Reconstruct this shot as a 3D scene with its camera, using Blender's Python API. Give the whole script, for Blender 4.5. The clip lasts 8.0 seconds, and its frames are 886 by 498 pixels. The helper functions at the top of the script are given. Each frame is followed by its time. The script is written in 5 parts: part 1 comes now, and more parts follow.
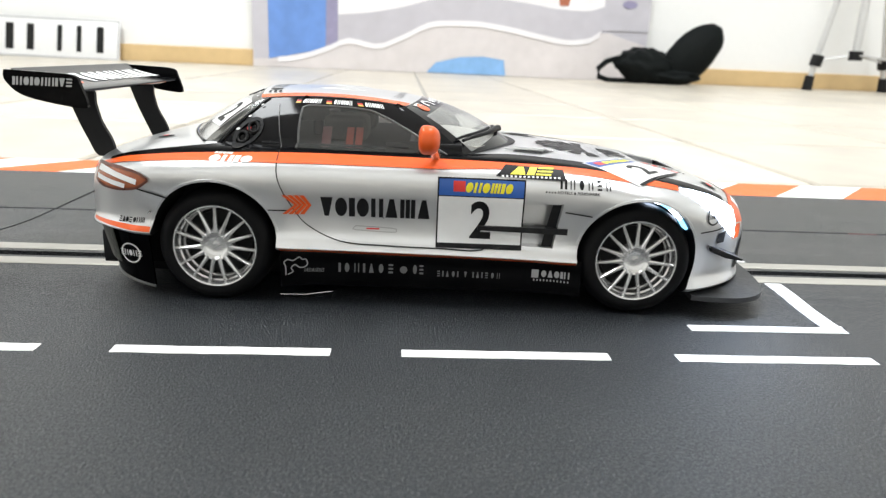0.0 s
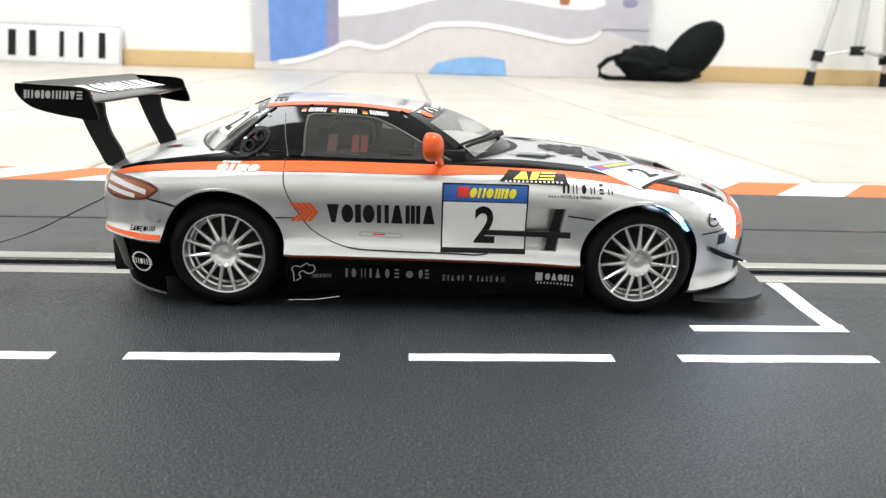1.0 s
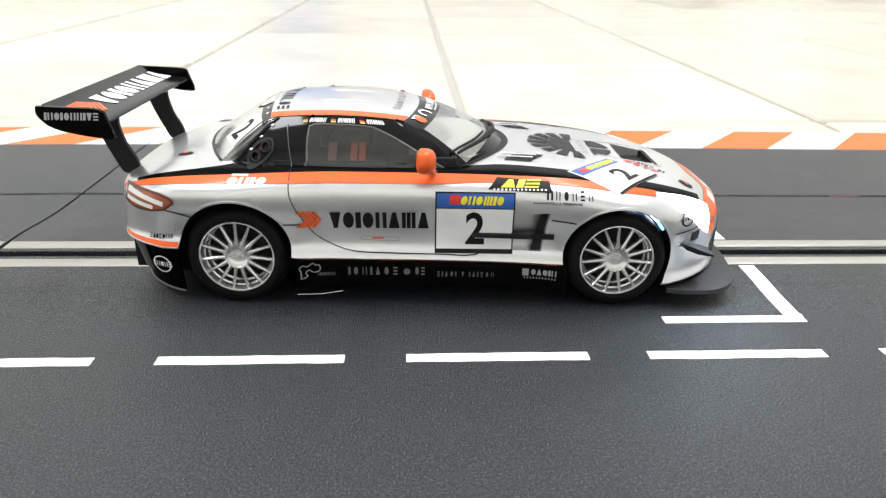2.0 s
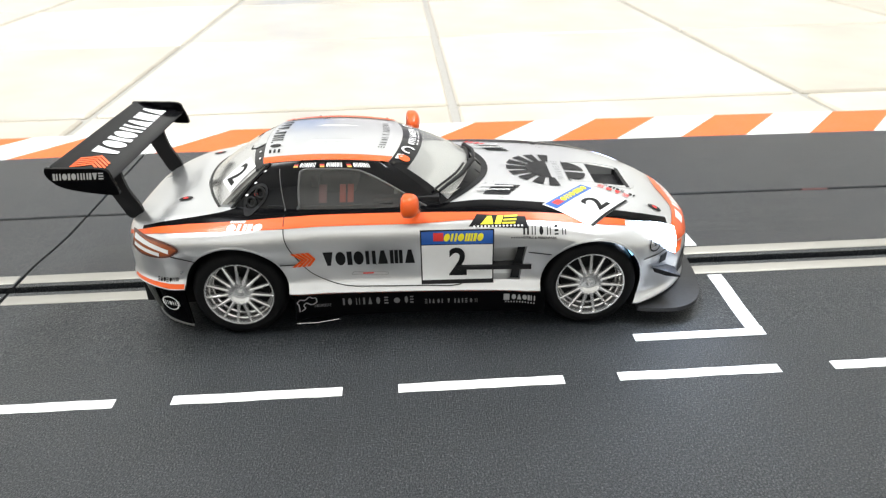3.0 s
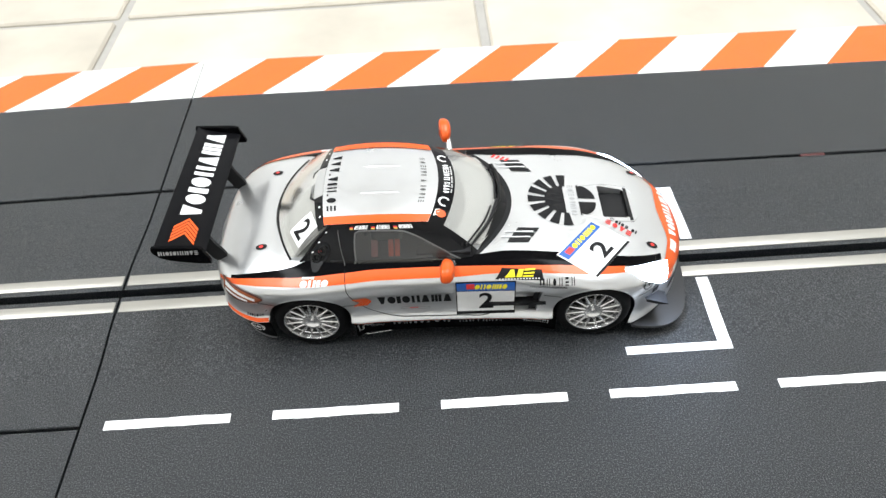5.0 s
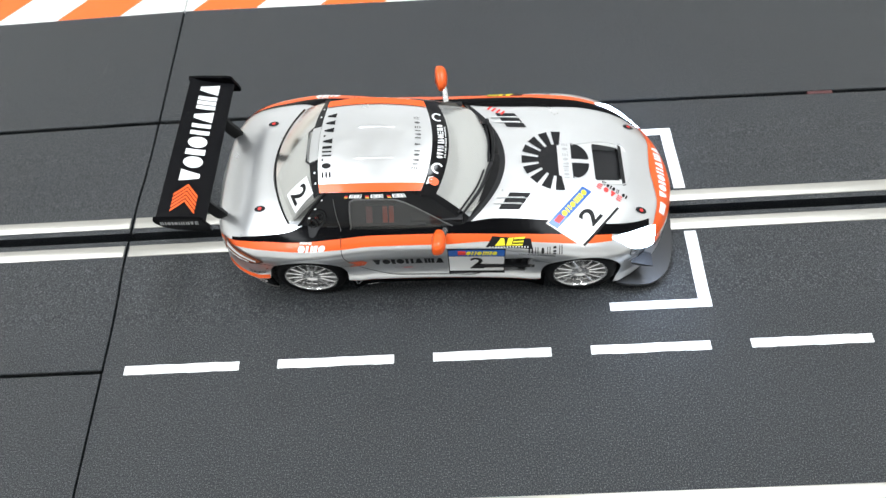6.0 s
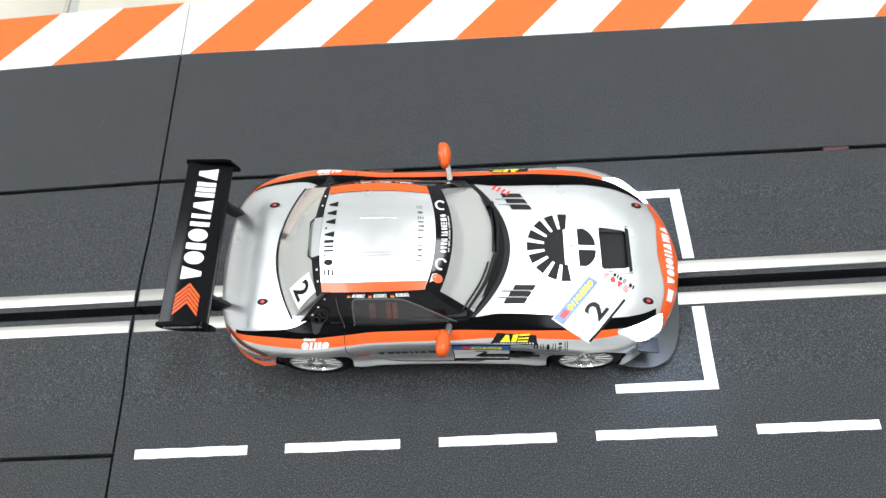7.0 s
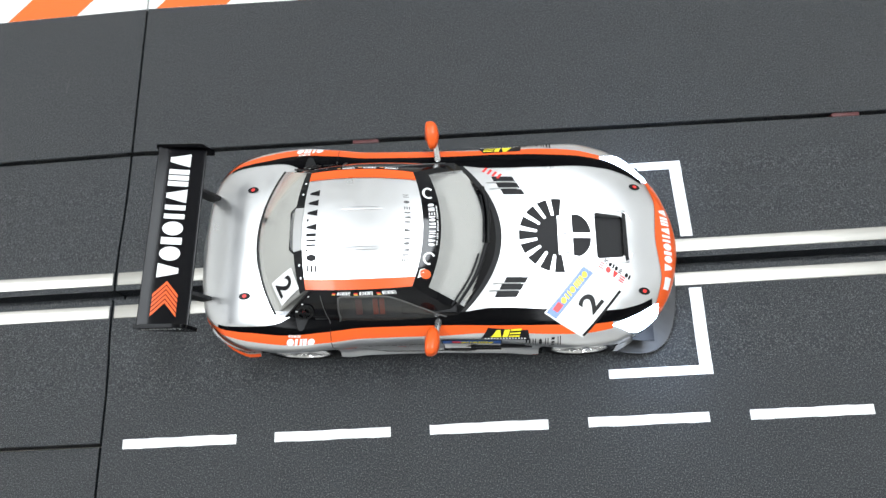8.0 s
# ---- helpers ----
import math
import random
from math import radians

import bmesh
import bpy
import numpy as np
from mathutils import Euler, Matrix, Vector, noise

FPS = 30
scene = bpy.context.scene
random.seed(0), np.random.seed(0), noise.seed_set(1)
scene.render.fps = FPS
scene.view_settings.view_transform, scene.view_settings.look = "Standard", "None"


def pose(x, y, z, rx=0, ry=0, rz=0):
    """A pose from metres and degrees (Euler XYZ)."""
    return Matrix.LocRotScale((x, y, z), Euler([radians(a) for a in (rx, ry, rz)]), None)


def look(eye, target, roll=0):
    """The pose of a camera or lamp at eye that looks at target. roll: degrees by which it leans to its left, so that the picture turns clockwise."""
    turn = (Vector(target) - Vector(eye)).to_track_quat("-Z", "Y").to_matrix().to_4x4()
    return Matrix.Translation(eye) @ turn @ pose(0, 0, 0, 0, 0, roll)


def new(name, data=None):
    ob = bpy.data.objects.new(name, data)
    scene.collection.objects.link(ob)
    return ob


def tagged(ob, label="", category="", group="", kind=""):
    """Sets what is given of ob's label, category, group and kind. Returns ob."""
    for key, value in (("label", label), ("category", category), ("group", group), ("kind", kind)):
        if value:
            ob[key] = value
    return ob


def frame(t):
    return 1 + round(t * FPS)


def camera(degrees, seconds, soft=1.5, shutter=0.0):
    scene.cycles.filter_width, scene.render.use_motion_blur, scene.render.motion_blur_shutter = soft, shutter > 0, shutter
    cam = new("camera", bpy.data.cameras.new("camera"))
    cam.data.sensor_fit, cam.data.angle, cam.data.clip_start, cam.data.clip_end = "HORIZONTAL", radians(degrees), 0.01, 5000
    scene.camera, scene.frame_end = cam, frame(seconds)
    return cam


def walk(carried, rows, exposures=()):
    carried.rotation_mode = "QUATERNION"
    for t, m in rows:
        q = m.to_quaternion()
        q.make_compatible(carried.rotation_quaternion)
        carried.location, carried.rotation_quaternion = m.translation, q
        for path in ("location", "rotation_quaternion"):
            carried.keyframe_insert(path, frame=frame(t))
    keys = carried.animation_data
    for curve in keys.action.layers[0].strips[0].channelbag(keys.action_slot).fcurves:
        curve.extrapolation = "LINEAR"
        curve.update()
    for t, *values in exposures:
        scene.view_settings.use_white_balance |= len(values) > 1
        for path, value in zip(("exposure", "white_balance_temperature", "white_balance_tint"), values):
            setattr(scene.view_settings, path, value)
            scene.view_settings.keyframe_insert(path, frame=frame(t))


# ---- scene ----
cam = camera(64.0, 8.0, 1.3)
cam.data.dof.use_dof, cam.data.dof.focus_distance, cam.data.dof.aperture_fstop = True, 0.158, 40.0
PATH = [
    (0, (-0.00090, -0.16113, 0.04954), (0.00034, -0.14190, 0.04418), 2.5),
    (0.5, (-0.00108, -0.16099, 0.04990), (0.00016, -0.14175, 0.04457), 2.3),
    (1, (-0.00141, -0.16303, 0.05097), (-0.00026, -0.14379, 0.04561), 1.7),
    (1.2, (-0.00256, -0.16202, 0.05749), (-0.00115, -0.14299, 0.05147), 2.45),
    (2.3, (0.00188, -0.17003, 0.07595), (0.00274, -0.15176, 0.06785), 0.07),
    (2.5, (0.00248, -0.16959, 0.07850), (0.00344, -0.15142, 0.07020), -0.6),
    (3, (0.00380, -0.17178, 0.09595), (0.00473, -0.15403, 0.08679), -1.2),
    (3.5, (0.00410, -0.17607, 0.11606), (0.00473, -0.15909, 0.10552), -1.1),
    (4, (-0.00037, -0.17191, 0.13556), (0.00033, -0.15619, 0.12322), -1.3),
    (4.5, (0.00507, -0.16445, 0.15802), (0.00537, -0.14997, 0.14422), -2.6),
    (5, (0.00407, -0.15557, 0.17590), (0.00400, -0.14185, 0.16135), -3.9),
    (5.2, (0.00576, -0.15480, 0.18040), (0.00562, -0.14195, 0.16507), -3.89),
    (6.3, (0.01342, -0.11880, 0.20915), (0.01249, -0.10926, 0.19159), -7.82),
    (6.5, (0.01459, -0.11119, 0.21246), (0.01358, -0.10196, 0.19475), -9.1),
    (7, (0.01545, -0.09109, 0.22081), (0.01444, -0.08240, 0.20282), -9.1),
    (7.5, (0.01880, -0.08028, 0.22499), (0.01777, -0.07308, 0.20636), -11.5),
    (8, (0.01770, -0.06610, 0.22082), (0.01673, -0.05978, 0.20187), -11.7),
]
walk(cam, [(t, look(eye, target, roll)) for t, eye, target, roll in PATH],
     exposures=[(0, 0.04, 6500, 10), (2.5, 0.08, 6550, 10), (4, 0.02, 6500, 10), (5, -0.04, 6450, 10), (6.5, -0.18, 6250, 9.5), (8, -0.33, 6250, 9.5)])
from mathutils.bvhtree import BVHTree

# ---- light ----
world = bpy.data.worlds.new("room_air")
scene.world = world
world.use_nodes = True
world.node_tree.nodes["Background"].inputs[0].default_value = (0.9, 0.95, 1.0, 1)
world.node_tree.nodes["Background"].inputs[1].default_value = 0.3


def ceiling_area(x, y, z, sx, sy, watts, colour):
    lamp = bpy.data.lights.new("tube_light", "AREA")
    lamp.shape, lamp.size, lamp.size_y, lamp.energy, lamp.color = "RECTANGLE", sx, sy, watts, colour
    ob = new("tube_light", lamp)
    ob.matrix_world = pose(x, y, z)
    return ob


LAMPS = [(-1.0, 0.0, 46), (0.85, 0.32, 43)]
for lx, ly, watts in LAMPS:
    ceiling_area(lx, ly, 2.36, 0.5, 1.5, watts, (0.91, 0.965, 1.0))


for side in (-1, 1):
    beam = bpy.data.lights.new("headlamp_light", "AREA")
    beam.shape, beam.size, beam.size_y, beam.energy, beam.color = "RECTANGLE", 0.006, 0.004, 0.008, (0.62, 0.76, 1.0)
    new("headlamp_light", beam).matrix_world = look((0.0685, 0.00114 + side * 0.0255 - 0.0022, 0.0205), (0.080, side * 0.040, 0.0))


# ---- materials ----
def material(name, colour, rough=0.5, metal=0.0, coat=0.0, vary=0.06, grain=900.0, bump=0.0, bump_scale=2500.0, stain=60.0,
             island=0.0, spec=0.5, relief=0.0004):
    m = bpy.data.materials.new(name)
    m.use_nodes = True
    nt = m.node_tree
    b = nt.nodes["Principled BSDF"]
    b.inputs["Roughness"].default_value, b.inputs["Metallic"].default_value = rough, metal
    b.inputs["Coat Weight"].default_value, b.inputs["Coat Roughness"].default_value = coat, 0.06
    b.inputs["Specular IOR Level"].default_value = spec
    tc = nt.nodes.new("ShaderNodeTexCoord")
    total = None
    for scale, share in ((grain, 0.5), (stain, 0.5)):
        n = nt.nodes.new("ShaderNodeTexNoise")
        n.inputs["Scale"].default_value, n.inputs["Detail"].default_value = scale, 4
        nt.links.new(tc.outputs["Object"], n.inputs["Vector"])
        k = nt.nodes.new("ShaderNodeMath")
        k.operation = "MULTIPLY"
        k.inputs[1].default_value = share
        nt.links.new(n.outputs[0], k.inputs[0])
        if total is None:
            total = k
        else:
            a = nt.nodes.new("ShaderNodeMath")
            nt.links.new(total.outputs[0], a.inputs[0])
            nt.links.new(k.outputs[0], a.inputs[1])
            total = a
    if island:
        inf = nt.nodes.new("ShaderNodeObjectInfo")
        k = nt.nodes.new("ShaderNodeMath")
        k.operation, k.inputs[1].default_value, k.inputs[2].default_value = "MULTIPLY_ADD", island, -island / 2
        nt.links.new(inf.outputs["Random"], k.inputs[0])
        a = nt.nodes.new("ShaderNodeMath")
        nt.links.new(total.outputs[0], a.inputs[0])
        nt.links.new(k.outputs[0], a.inputs[1])
        total = a
    ramp = nt.nodes.new("ShaderNodeMapRange")
    ramp.inputs[1].default_value, ramp.inputs[2].default_value = 0.25, 0.75
    ramp.inputs[3].default_value, ramp.inputs[4].default_value = 1 - vary, 1 + vary
    nt.links.new(total.outputs[0], ramp.inputs[0])
    mul = nt.nodes.new("ShaderNodeVectorMath")
    mul.operation = "SCALE"
    mul.inputs[0].default_value = colour
    nt.links.new(ramp.outputs[0], mul.inputs["Scale"])
    nt.links.new(mul.outputs[0], b.inputs["Base Color"])
    rr = nt.nodes.new("ShaderNodeMapRange")
    rr.inputs[1].default_value, rr.inputs[2].default_value = 0.3, 0.7
    rr.inputs[3].default_value, rr.inputs[4].default_value = max(0.02, rough * 0.85), min(1, rough * 1.15)
    nt.links.new(total.outputs[0], rr.inputs[0])
    nt.links.new(rr.outputs[0], b.inputs["Roughness"])
    if bump:
        n = nt.nodes.new("ShaderNodeTexNoise")
        n.inputs["Scale"].default_value, n.inputs["Detail"].default_value = bump_scale, 3
        nt.links.new(tc.outputs["Object"], n.inputs["Vector"])
        bp = nt.nodes.new("ShaderNodeBump")
        bp.inputs["Strength"].default_value, bp.inputs["Distance"].default_value = bump, relief
        nt.links.new(n.outputs[0], bp.inputs["Height"])
        nt.links.new(bp.outputs[0], b.inputs["Normal"])
    return m


def glowing(name, colour, strength):
    m = bpy.data.materials.new(name)
    m.use_nodes = True
    b = m.node_tree.nodes["Principled BSDF"]
    b.inputs["Base Color"].default_value = (*colour, 1)
    b.inputs["Emission Color"].default_value = (*colour, 1)
    b.inputs["Emission Strength"].default_value = strength
    return m


def pane_material(name, tint, gloss_rough=0.03, haze=0.0, ior=1.52):
    m = bpy.data.materials.new(name)
    m.use_nodes = True
    nt = m.node_tree
    nt.nodes.clear()
    out = nt.nodes.new("ShaderNodeOutputMaterial")
    clear = nt.nodes.new("ShaderNodeBsdfTransparent")
    clear.inputs[0].default_value = (*tint, 1)
    # pale diffuse veil; on side and corner panes it stands in for reflections
    veil = nt.nodes.new("ShaderNodeBsdfDiffuse")
    veil.inputs[0].default_value = (0.7, 0.7, 0.68, 1)
    gloss = nt.nodes.new("ShaderNodeBsdfGlossy")
    gloss.inputs["Roughness"].default_value = gloss_rough
    fres = nt.nodes.new("ShaderNodeFresnel")
    fres.inputs[0].default_value = ior
    soft = nt.nodes.new("ShaderNodeMixShader")
    soft.inputs[0].default_value = haze
    nt.links.new(clear.outputs[0], soft.inputs[1])
    nt.links.new(veil.outputs[0], soft.inputs[2])
    mix = nt.nodes.new("ShaderNodeMixShader")
    nt.links.new(fres.outputs[0], mix.inputs[0])
    nt.links.new(soft.outputs[0], mix.inputs[1])
    nt.links.new(gloss.outputs[0], mix.inputs[2])
    nt.links.new(mix.outputs[0], out.inputs[0])
    return m


SILVER = material("silver_paint", (0.655, 0.66, 0.67), 0.31, 0.86, 0.2, 0.025, 250)
ORANGE = material("orange_paint", (0.74, 0.098, 0.010), 0.35, 0.0, 0.2, 0.04, spec=0.35)
BLACK_GLOSS = material("gloss_black_paint", (0.004, 0.004, 0.005), 0.07, 0.0, 0.0, 0.1, spec=0.24)
WING_GREY = material("satin_dark_grey_plastic", (0.006, 0.006, 0.007), 0.14, 0.0, 0.0, 0.1, spec=0.10)
SILL_BLACK = material("dark_sill_paint", (0.0025, 0.0025, 0.003), 0.14, 0.0, 0.0, 0.1, spec=0.045)
BLACK = material("matt_black_plastic", (0.007, 0.007, 0.008), 0.5, 0.0, 0.0, 0.15, 1500, 0.15, 3000, spec=0.25)
STRAP = material("orange_red_webbing", (0.42, 0.055, 0.015), 0.7)
FADED_STRAP = material("faded_red_webbing", (0.22, 0.07, 0.06), 0.7)
RUBBER = material("tyre_rubber", (0.005, 0.005, 0.0055), 0.6, 0.0, 0.0, 0.2, 1500, 0.1, 3000, spec=0.12)
RIM = material("silver_wheel_plastic", (0.70, 0.70, 0.70), 0.22, 0.8, 0.0, 0.03, 300)
DARK_RIM = material("dark_grey_brake_plastic", (0.008, 0.008, 0.008), 0.5, spec=0.2)
WHITE_INK = material("white_print", (0.8, 0.8, 0.8), 0.4, 0, 0.0, 0.03, spec=0.3)
SILL_INK = material("dim_grey_print", (0.17, 0.17, 0.175), 0.5, 0, 0.0, 0.05, spec=0.2)
GREY_INK = material("grey_print", (0.42, 0.42, 0.43), 0.4, 0, 0.2, 0.05)
BLACK_INK = material("black_print", (0.009, 0.009, 0.010), 0.4, 0, 0.0, 0.1, spec=0.15)
RED_INK = material("red_print", (0.7, 0.035, 0.03), 0.4)
BLUE_INK = material("blue_print", (0.012, 0.10, 0.42), 0.35, 0, 0.3)
YELLOW_INK = material("yellow_print", (0.85, 0.74, 0.02), 0.4)
GOLD_INK = material("gold_print", (0.6, 0.42, 0.08), 0.4)
GREY_PLASTIC = material("light_grey_interior_plastic", (0.43, 0.415, 0.38), 0.55, 0, 0, 0.06)
AMBER = material("red_brown_lamp_rim", (0.32, 0.085, 0.03), 0.25, 0, 0.4)
DARK_TRIM = material("grey_window_edge", (0.10, 0.10, 0.10), 0.3)
CHROME = material("bright_metal", (0.75, 0.75, 0.75), 0.25, 0.9)
LED = glowing("headlamp_led", (0.66, 0.80, 1.0), 22.0)
LEAK_BLUE = glowing("blue_light_leak", (0.25, 0.65, 1.0), 2.5)
PANE = pane_material("clear_window", (0.82, 0.83, 0.82), 0.13, 0.26, 1.3)
CORNER_PANE = pane_material("smoky_window_corner", (0.5, 0.5, 0.5), 0.1, 0.03, 1.5)
REAR_PANE = pane_material("hazy_rear_window", (0.80, 0.81, 0.80), 0.2, 0.18, 1.15)
# the haze here lightens the pane in place of room reflections
SIDE_PANE = pane_material("side_window_clear", (0.34, 0.34, 0.35), 0.08, 0.035, 1.6)
TRACK = material("dark_grey_track_plastic", (0.0125, 0.0150, 0.0180), 0.33, 0, 0, 0.25, 120, 0.9, 2800, 9.0, spec=0.50, relief=0.0004)
STEEL = material("steel_conductor_strip", (0.475, 0.46, 0.425), 0.40, 0.90, 0, 0.12, 1500, 0.03, 2500, 120)
MARK = material("white_road_paint", (0.80, 0.80, 0.80), 0.45, 0, 0, 0.03)
KERB_O = material("orange_kerb_paint", (0.70, 0.125, 0.010), 0.5, 0, 0, 0.05)
KERB_W = material("white_kerb_paint", (0.80, 0.80, 0.79), 0.45, 0, 0, 0.03)
TILE = material("beige_stone_tile", (0.53, 0.482, 0.405), 0.34, 0, 0.05, 0.30, 22.0, 0.05, 300, 7.0, 0.15)
GROUT = material("grey_grout", (0.37, 0.355, 0.33), 0.8, 0, 0, 0.1, 200)
PLASTER = material("white_plaster", (0.82, 0.82, 0.81), 0.7, 0, 0, 0.02, 60, 0.1, 500, 3)
PINE = material("pale_pine_wood", (0.62, 0.44, 0.22), 0.45, 0, 0, 0.10, 40, 0.05, 200, 6)
CLOTH = material("black_nylon_cloth", (0.004, 0.0055, 0.0055), 0.7, 0, 0, 0.25, 900, 0.3, 1500, spec=0.12)
LAMP_ON = glowing("lit_diffuser", (1.0, 0.98, 0.95), 6.0)


def speckled(m, scale, lighter, dull, bright):
    """Adds fine light specks to a material's colour, as painted sparkle, and lets them glint."""
    nt = m.node_tree
    bs = nt.nodes["Principled BSDF"]
    base = bs.inputs["Base Color"].links[0].from_socket
    tc = nt.nodes.new("ShaderNodeTexCoord")
    n = nt.nodes.new("ShaderNodeTexNoise")
    n.inputs["Scale"].default_value, n.inputs["Detail"].default_value = scale, 1.0
    nt.links.new(tc.outputs["Object"], n.inputs["Vector"])
    r = nt.nodes.new("ShaderNodeMapRange")
    r.inputs[1].default_value, r.inputs[2].default_value = 0.60, 0.76
    r.inputs[3].default_value, r.inputs[4].default_value = 0.0, lighter
    nt.links.new(n.outputs[0], r.inputs[0])
    add = nt.nodes.new("ShaderNodeVectorMath")
    add.operation = "ADD"
    nt.links.new(base, add.inputs[0])
    nt.links.new(r.outputs[0], add.inputs[1])
    nt.links.new(add.outputs[0], bs.inputs["Base Color"])
    g = nt.nodes.new("ShaderNodeMapRange")
    g.inputs[1].default_value, g.inputs[2].default_value = 0.42, 0.72
    g.inputs[3].default_value, g.inputs[4].default_value = dull, bright
    nt.links.new(n.outputs[0], g.inputs[0])
    nt.links.new(g.outputs[0], bs.inputs["Specular IOR Level"])


speckled(TRACK, 2600.0, 0.05, 0.30, 1.0)


def brushed(m, along):
    """Stretches a material's noise along x into drawn-metal streaks."""
    nt = m.node_tree
    tc = [n for n in nt.nodes if n.type == "TEX_COORD"][0]
    mp = nt.nodes.new("ShaderNodeMapping")
    mp.inputs["Scale"].default_value = (along, 1.0, 1.0)
    nt.links.new(tc.outputs["Object"], mp.inputs["Vector"])
    for n in nt.nodes:
        if n.type == "TEX_NOISE":
            nt.links.new(mp.outputs[0], n.inputs["Vector"])


brushed(STEEL, 0.02)

# ---- mesh helpers ----
U = 0.01  # the model is drawn in centimetres


def sheet(fn, nu, nv):
    """A grid of points fn(u, v), u and v from 0 to 1, with its quads."""
    vs = [fn(i / nu, j / nv) for i in range(nu + 1) for j in range(nv + 1)]
    fs = [(i * (nv + 1) + j, (i + 1) * (nv + 1) + j, (i + 1) * (nv + 1) + j + 1, i * (nv + 1) + j + 1) for i in range(nu) for j in range(nv)]
    return vs, fs


def join(*lists):
    vs, fs = [], []
    for v, f in lists:
        k = len(vs)
        vs += list(v)
        fs += [tuple(i + k for i in q) for q in f]
    return vs, fs


def mesh_part(name, vf, mat, parent=None, label="", smooth=True, unit=U, sharp=35, thick=0.0, outward=False):
    me = bpy.data.meshes.new(name)
    me.from_pydata([tuple(c * unit for c in v) for v in vf[0]], [], [tuple(f) for f in vf[1]])
    if outward or thick:
        bm = bmesh.new()
        bm.from_mesh(me)
        bmesh.ops.remove_doubles(bm, verts=bm.verts, dist=1e-6)
        bmesh.ops.recalc_face_normals(bm, faces=bm.faces)
        if thick:
            bmesh.ops.solidify(bm, geom=bm.faces[:], thickness=thick * unit)
            bmesh.ops.recalc_face_normals(bm, faces=bm.faces)
        bm.to_mesh(me)
        bm.free()
    for m in (mat if isinstance(mat, (list, tuple)) else [mat]):
        me.materials.append(m)
    if smooth:
        me.shade_smooth()
        me.set_sharp_from_angle(angle=radians(sharp))
    ob = new(name, me)
    if parent:
        ob.parent = parent
    if label:
        ob["label"] = label
    return ob


def box(x0, x1, y0, y1, z0, z1, bevel=0.0, seg=2):
    bm = bmesh.new()
    bmesh.ops.create_cube(bm, size=1)
    for v in bm.verts:
        v.co = Vector(((x0 + x1) / 2 + v.co.x * (x1 - x0), (y0 + y1) / 2 + v.co.y * (y1 - y0), (z0 + z1) / 2 + v.co.z * (z1 - z0)))
    if bevel:
        bmesh.ops.bevel(bm, geom=bm.edges[:], offset=bevel, segments=seg, affect="EDGES", profile=0.5)
    out = [tuple(v.co) for v in bm.verts], [tuple(v.index for v in f.verts) for f in bm.faces]
    bm.free()
    return out


def prism(outline, axis, a, b):
    """A closed prism: a 2D outline pushed along an axis from a to b."""
    def at(p, d):
        return {"x": (d, p[0], p[1]), "y": (p[0], d, p[1]), "z": (p[0], p[1], d)}[axis]
    n = len(outline)
    vs = [at(p, a) for p in outline] + [at(p, b) for p in outline]
    fs = [tuple(range(n))[::-1], tuple(range(n, 2 * n))] + [(i, (i + 1) % n, n + (i + 1) % n, n + i) for i in range(n)]
    return vs, fs


def lathe(profile, seg=48, axis="y"):
    """Turns (radius, along) points round an axis."""
    vs, fs, n = [], [], len(profile)
    for k in range(seg):
        a = 2 * math.pi * k / seg
        for r, d in profile:
            vs.append((r * math.cos(a), d, r * math.sin(a)) if axis == "y" else (r * math.cos(a), r * math.sin(a), d))
    for k in range(seg):
        for j in range(n - 1):
            p, q = k * n, (k + 1) % seg * n
            fs.append((p + j, q + j, q + j + 1, p + j + 1))
    return vs, fs


def tube(points, radius, seg=10, closed_ends=True):
    pts = [Vector(p) for p in points]
    vs, fs = [], []
    for i, p in enumerate(pts):
        d = (pts[min(i + 1, len(pts) - 1)] - pts[max(i - 1, 0)]).normalized()
        up = Vector((0, 0, 1)) if abs(d.z) < 0.9 else Vector((1, 0, 0))
        a = d.cross(up).normalized()
        b = d.cross(a)
        r = radius[i] if isinstance(radius, (list, tuple)) else radius
        vs += [tuple(p + r * (math.cos(t) * a + math.sin(t) * b)) for t in [2 * math.pi * k / seg for k in range(seg)]]
    for i in range(len(pts) - 1):
        for k in range(seg):
            fs.append((i * seg + k, i * seg + (k + 1) % seg, (i + 1) * seg + (k + 1) % seg, (i + 1) * seg + k))
    if closed_ends:
        fs += [tuple(range(seg))[::-1], tuple(range((len(pts) - 1) * seg, len(pts) * seg))]
    return vs, fs


def moved(vf, m):
    return [tuple(m @ Vector(v)) for v in vf[0]], vf[1]


def smooth_table(*pairs):
    """A smooth curve through (x, value) pairs that does not overshoot."""
    xs, ys = [p[0] for p in pairs], [p[1] for p in pairs]
    d = [(ys[i + 1] - ys[i]) / (xs[i + 1] - xs[i]) for i in range(len(xs) - 1)]
    m = [d[0]] + [0 if a * b <= 0 else 2 * a * b / (a + b) for a, b in zip(d, d[1:])] + [d[-1]]

    def f(x):
        x = min(max(x, xs[0]), xs[-1])
        i = max(k for k in range(len(xs) - 1) if xs[k] <= x)
        h = xs[i + 1] - xs[i]
        t = (x - xs[i]) / h
        return ((2 * t**3 - 3 * t**2 + 1) * ys[i] + (t**3 - 2 * t**2 + t) * h * m[i] + (3 * t**2 - 2 * t**3) * ys[i + 1] + (t**3 - t**2) * h * m[i + 1])
    return f


def thing(name, label, category, x=0, y=0, z=0, rz=0, group="", kind=""):
    ob = new(name)
    ob.empty_display_size = 0.01
    ob.matrix_basis = pose(x, y, z, 0, 0, rz)
    return tagged(ob, label, category, group, kind)


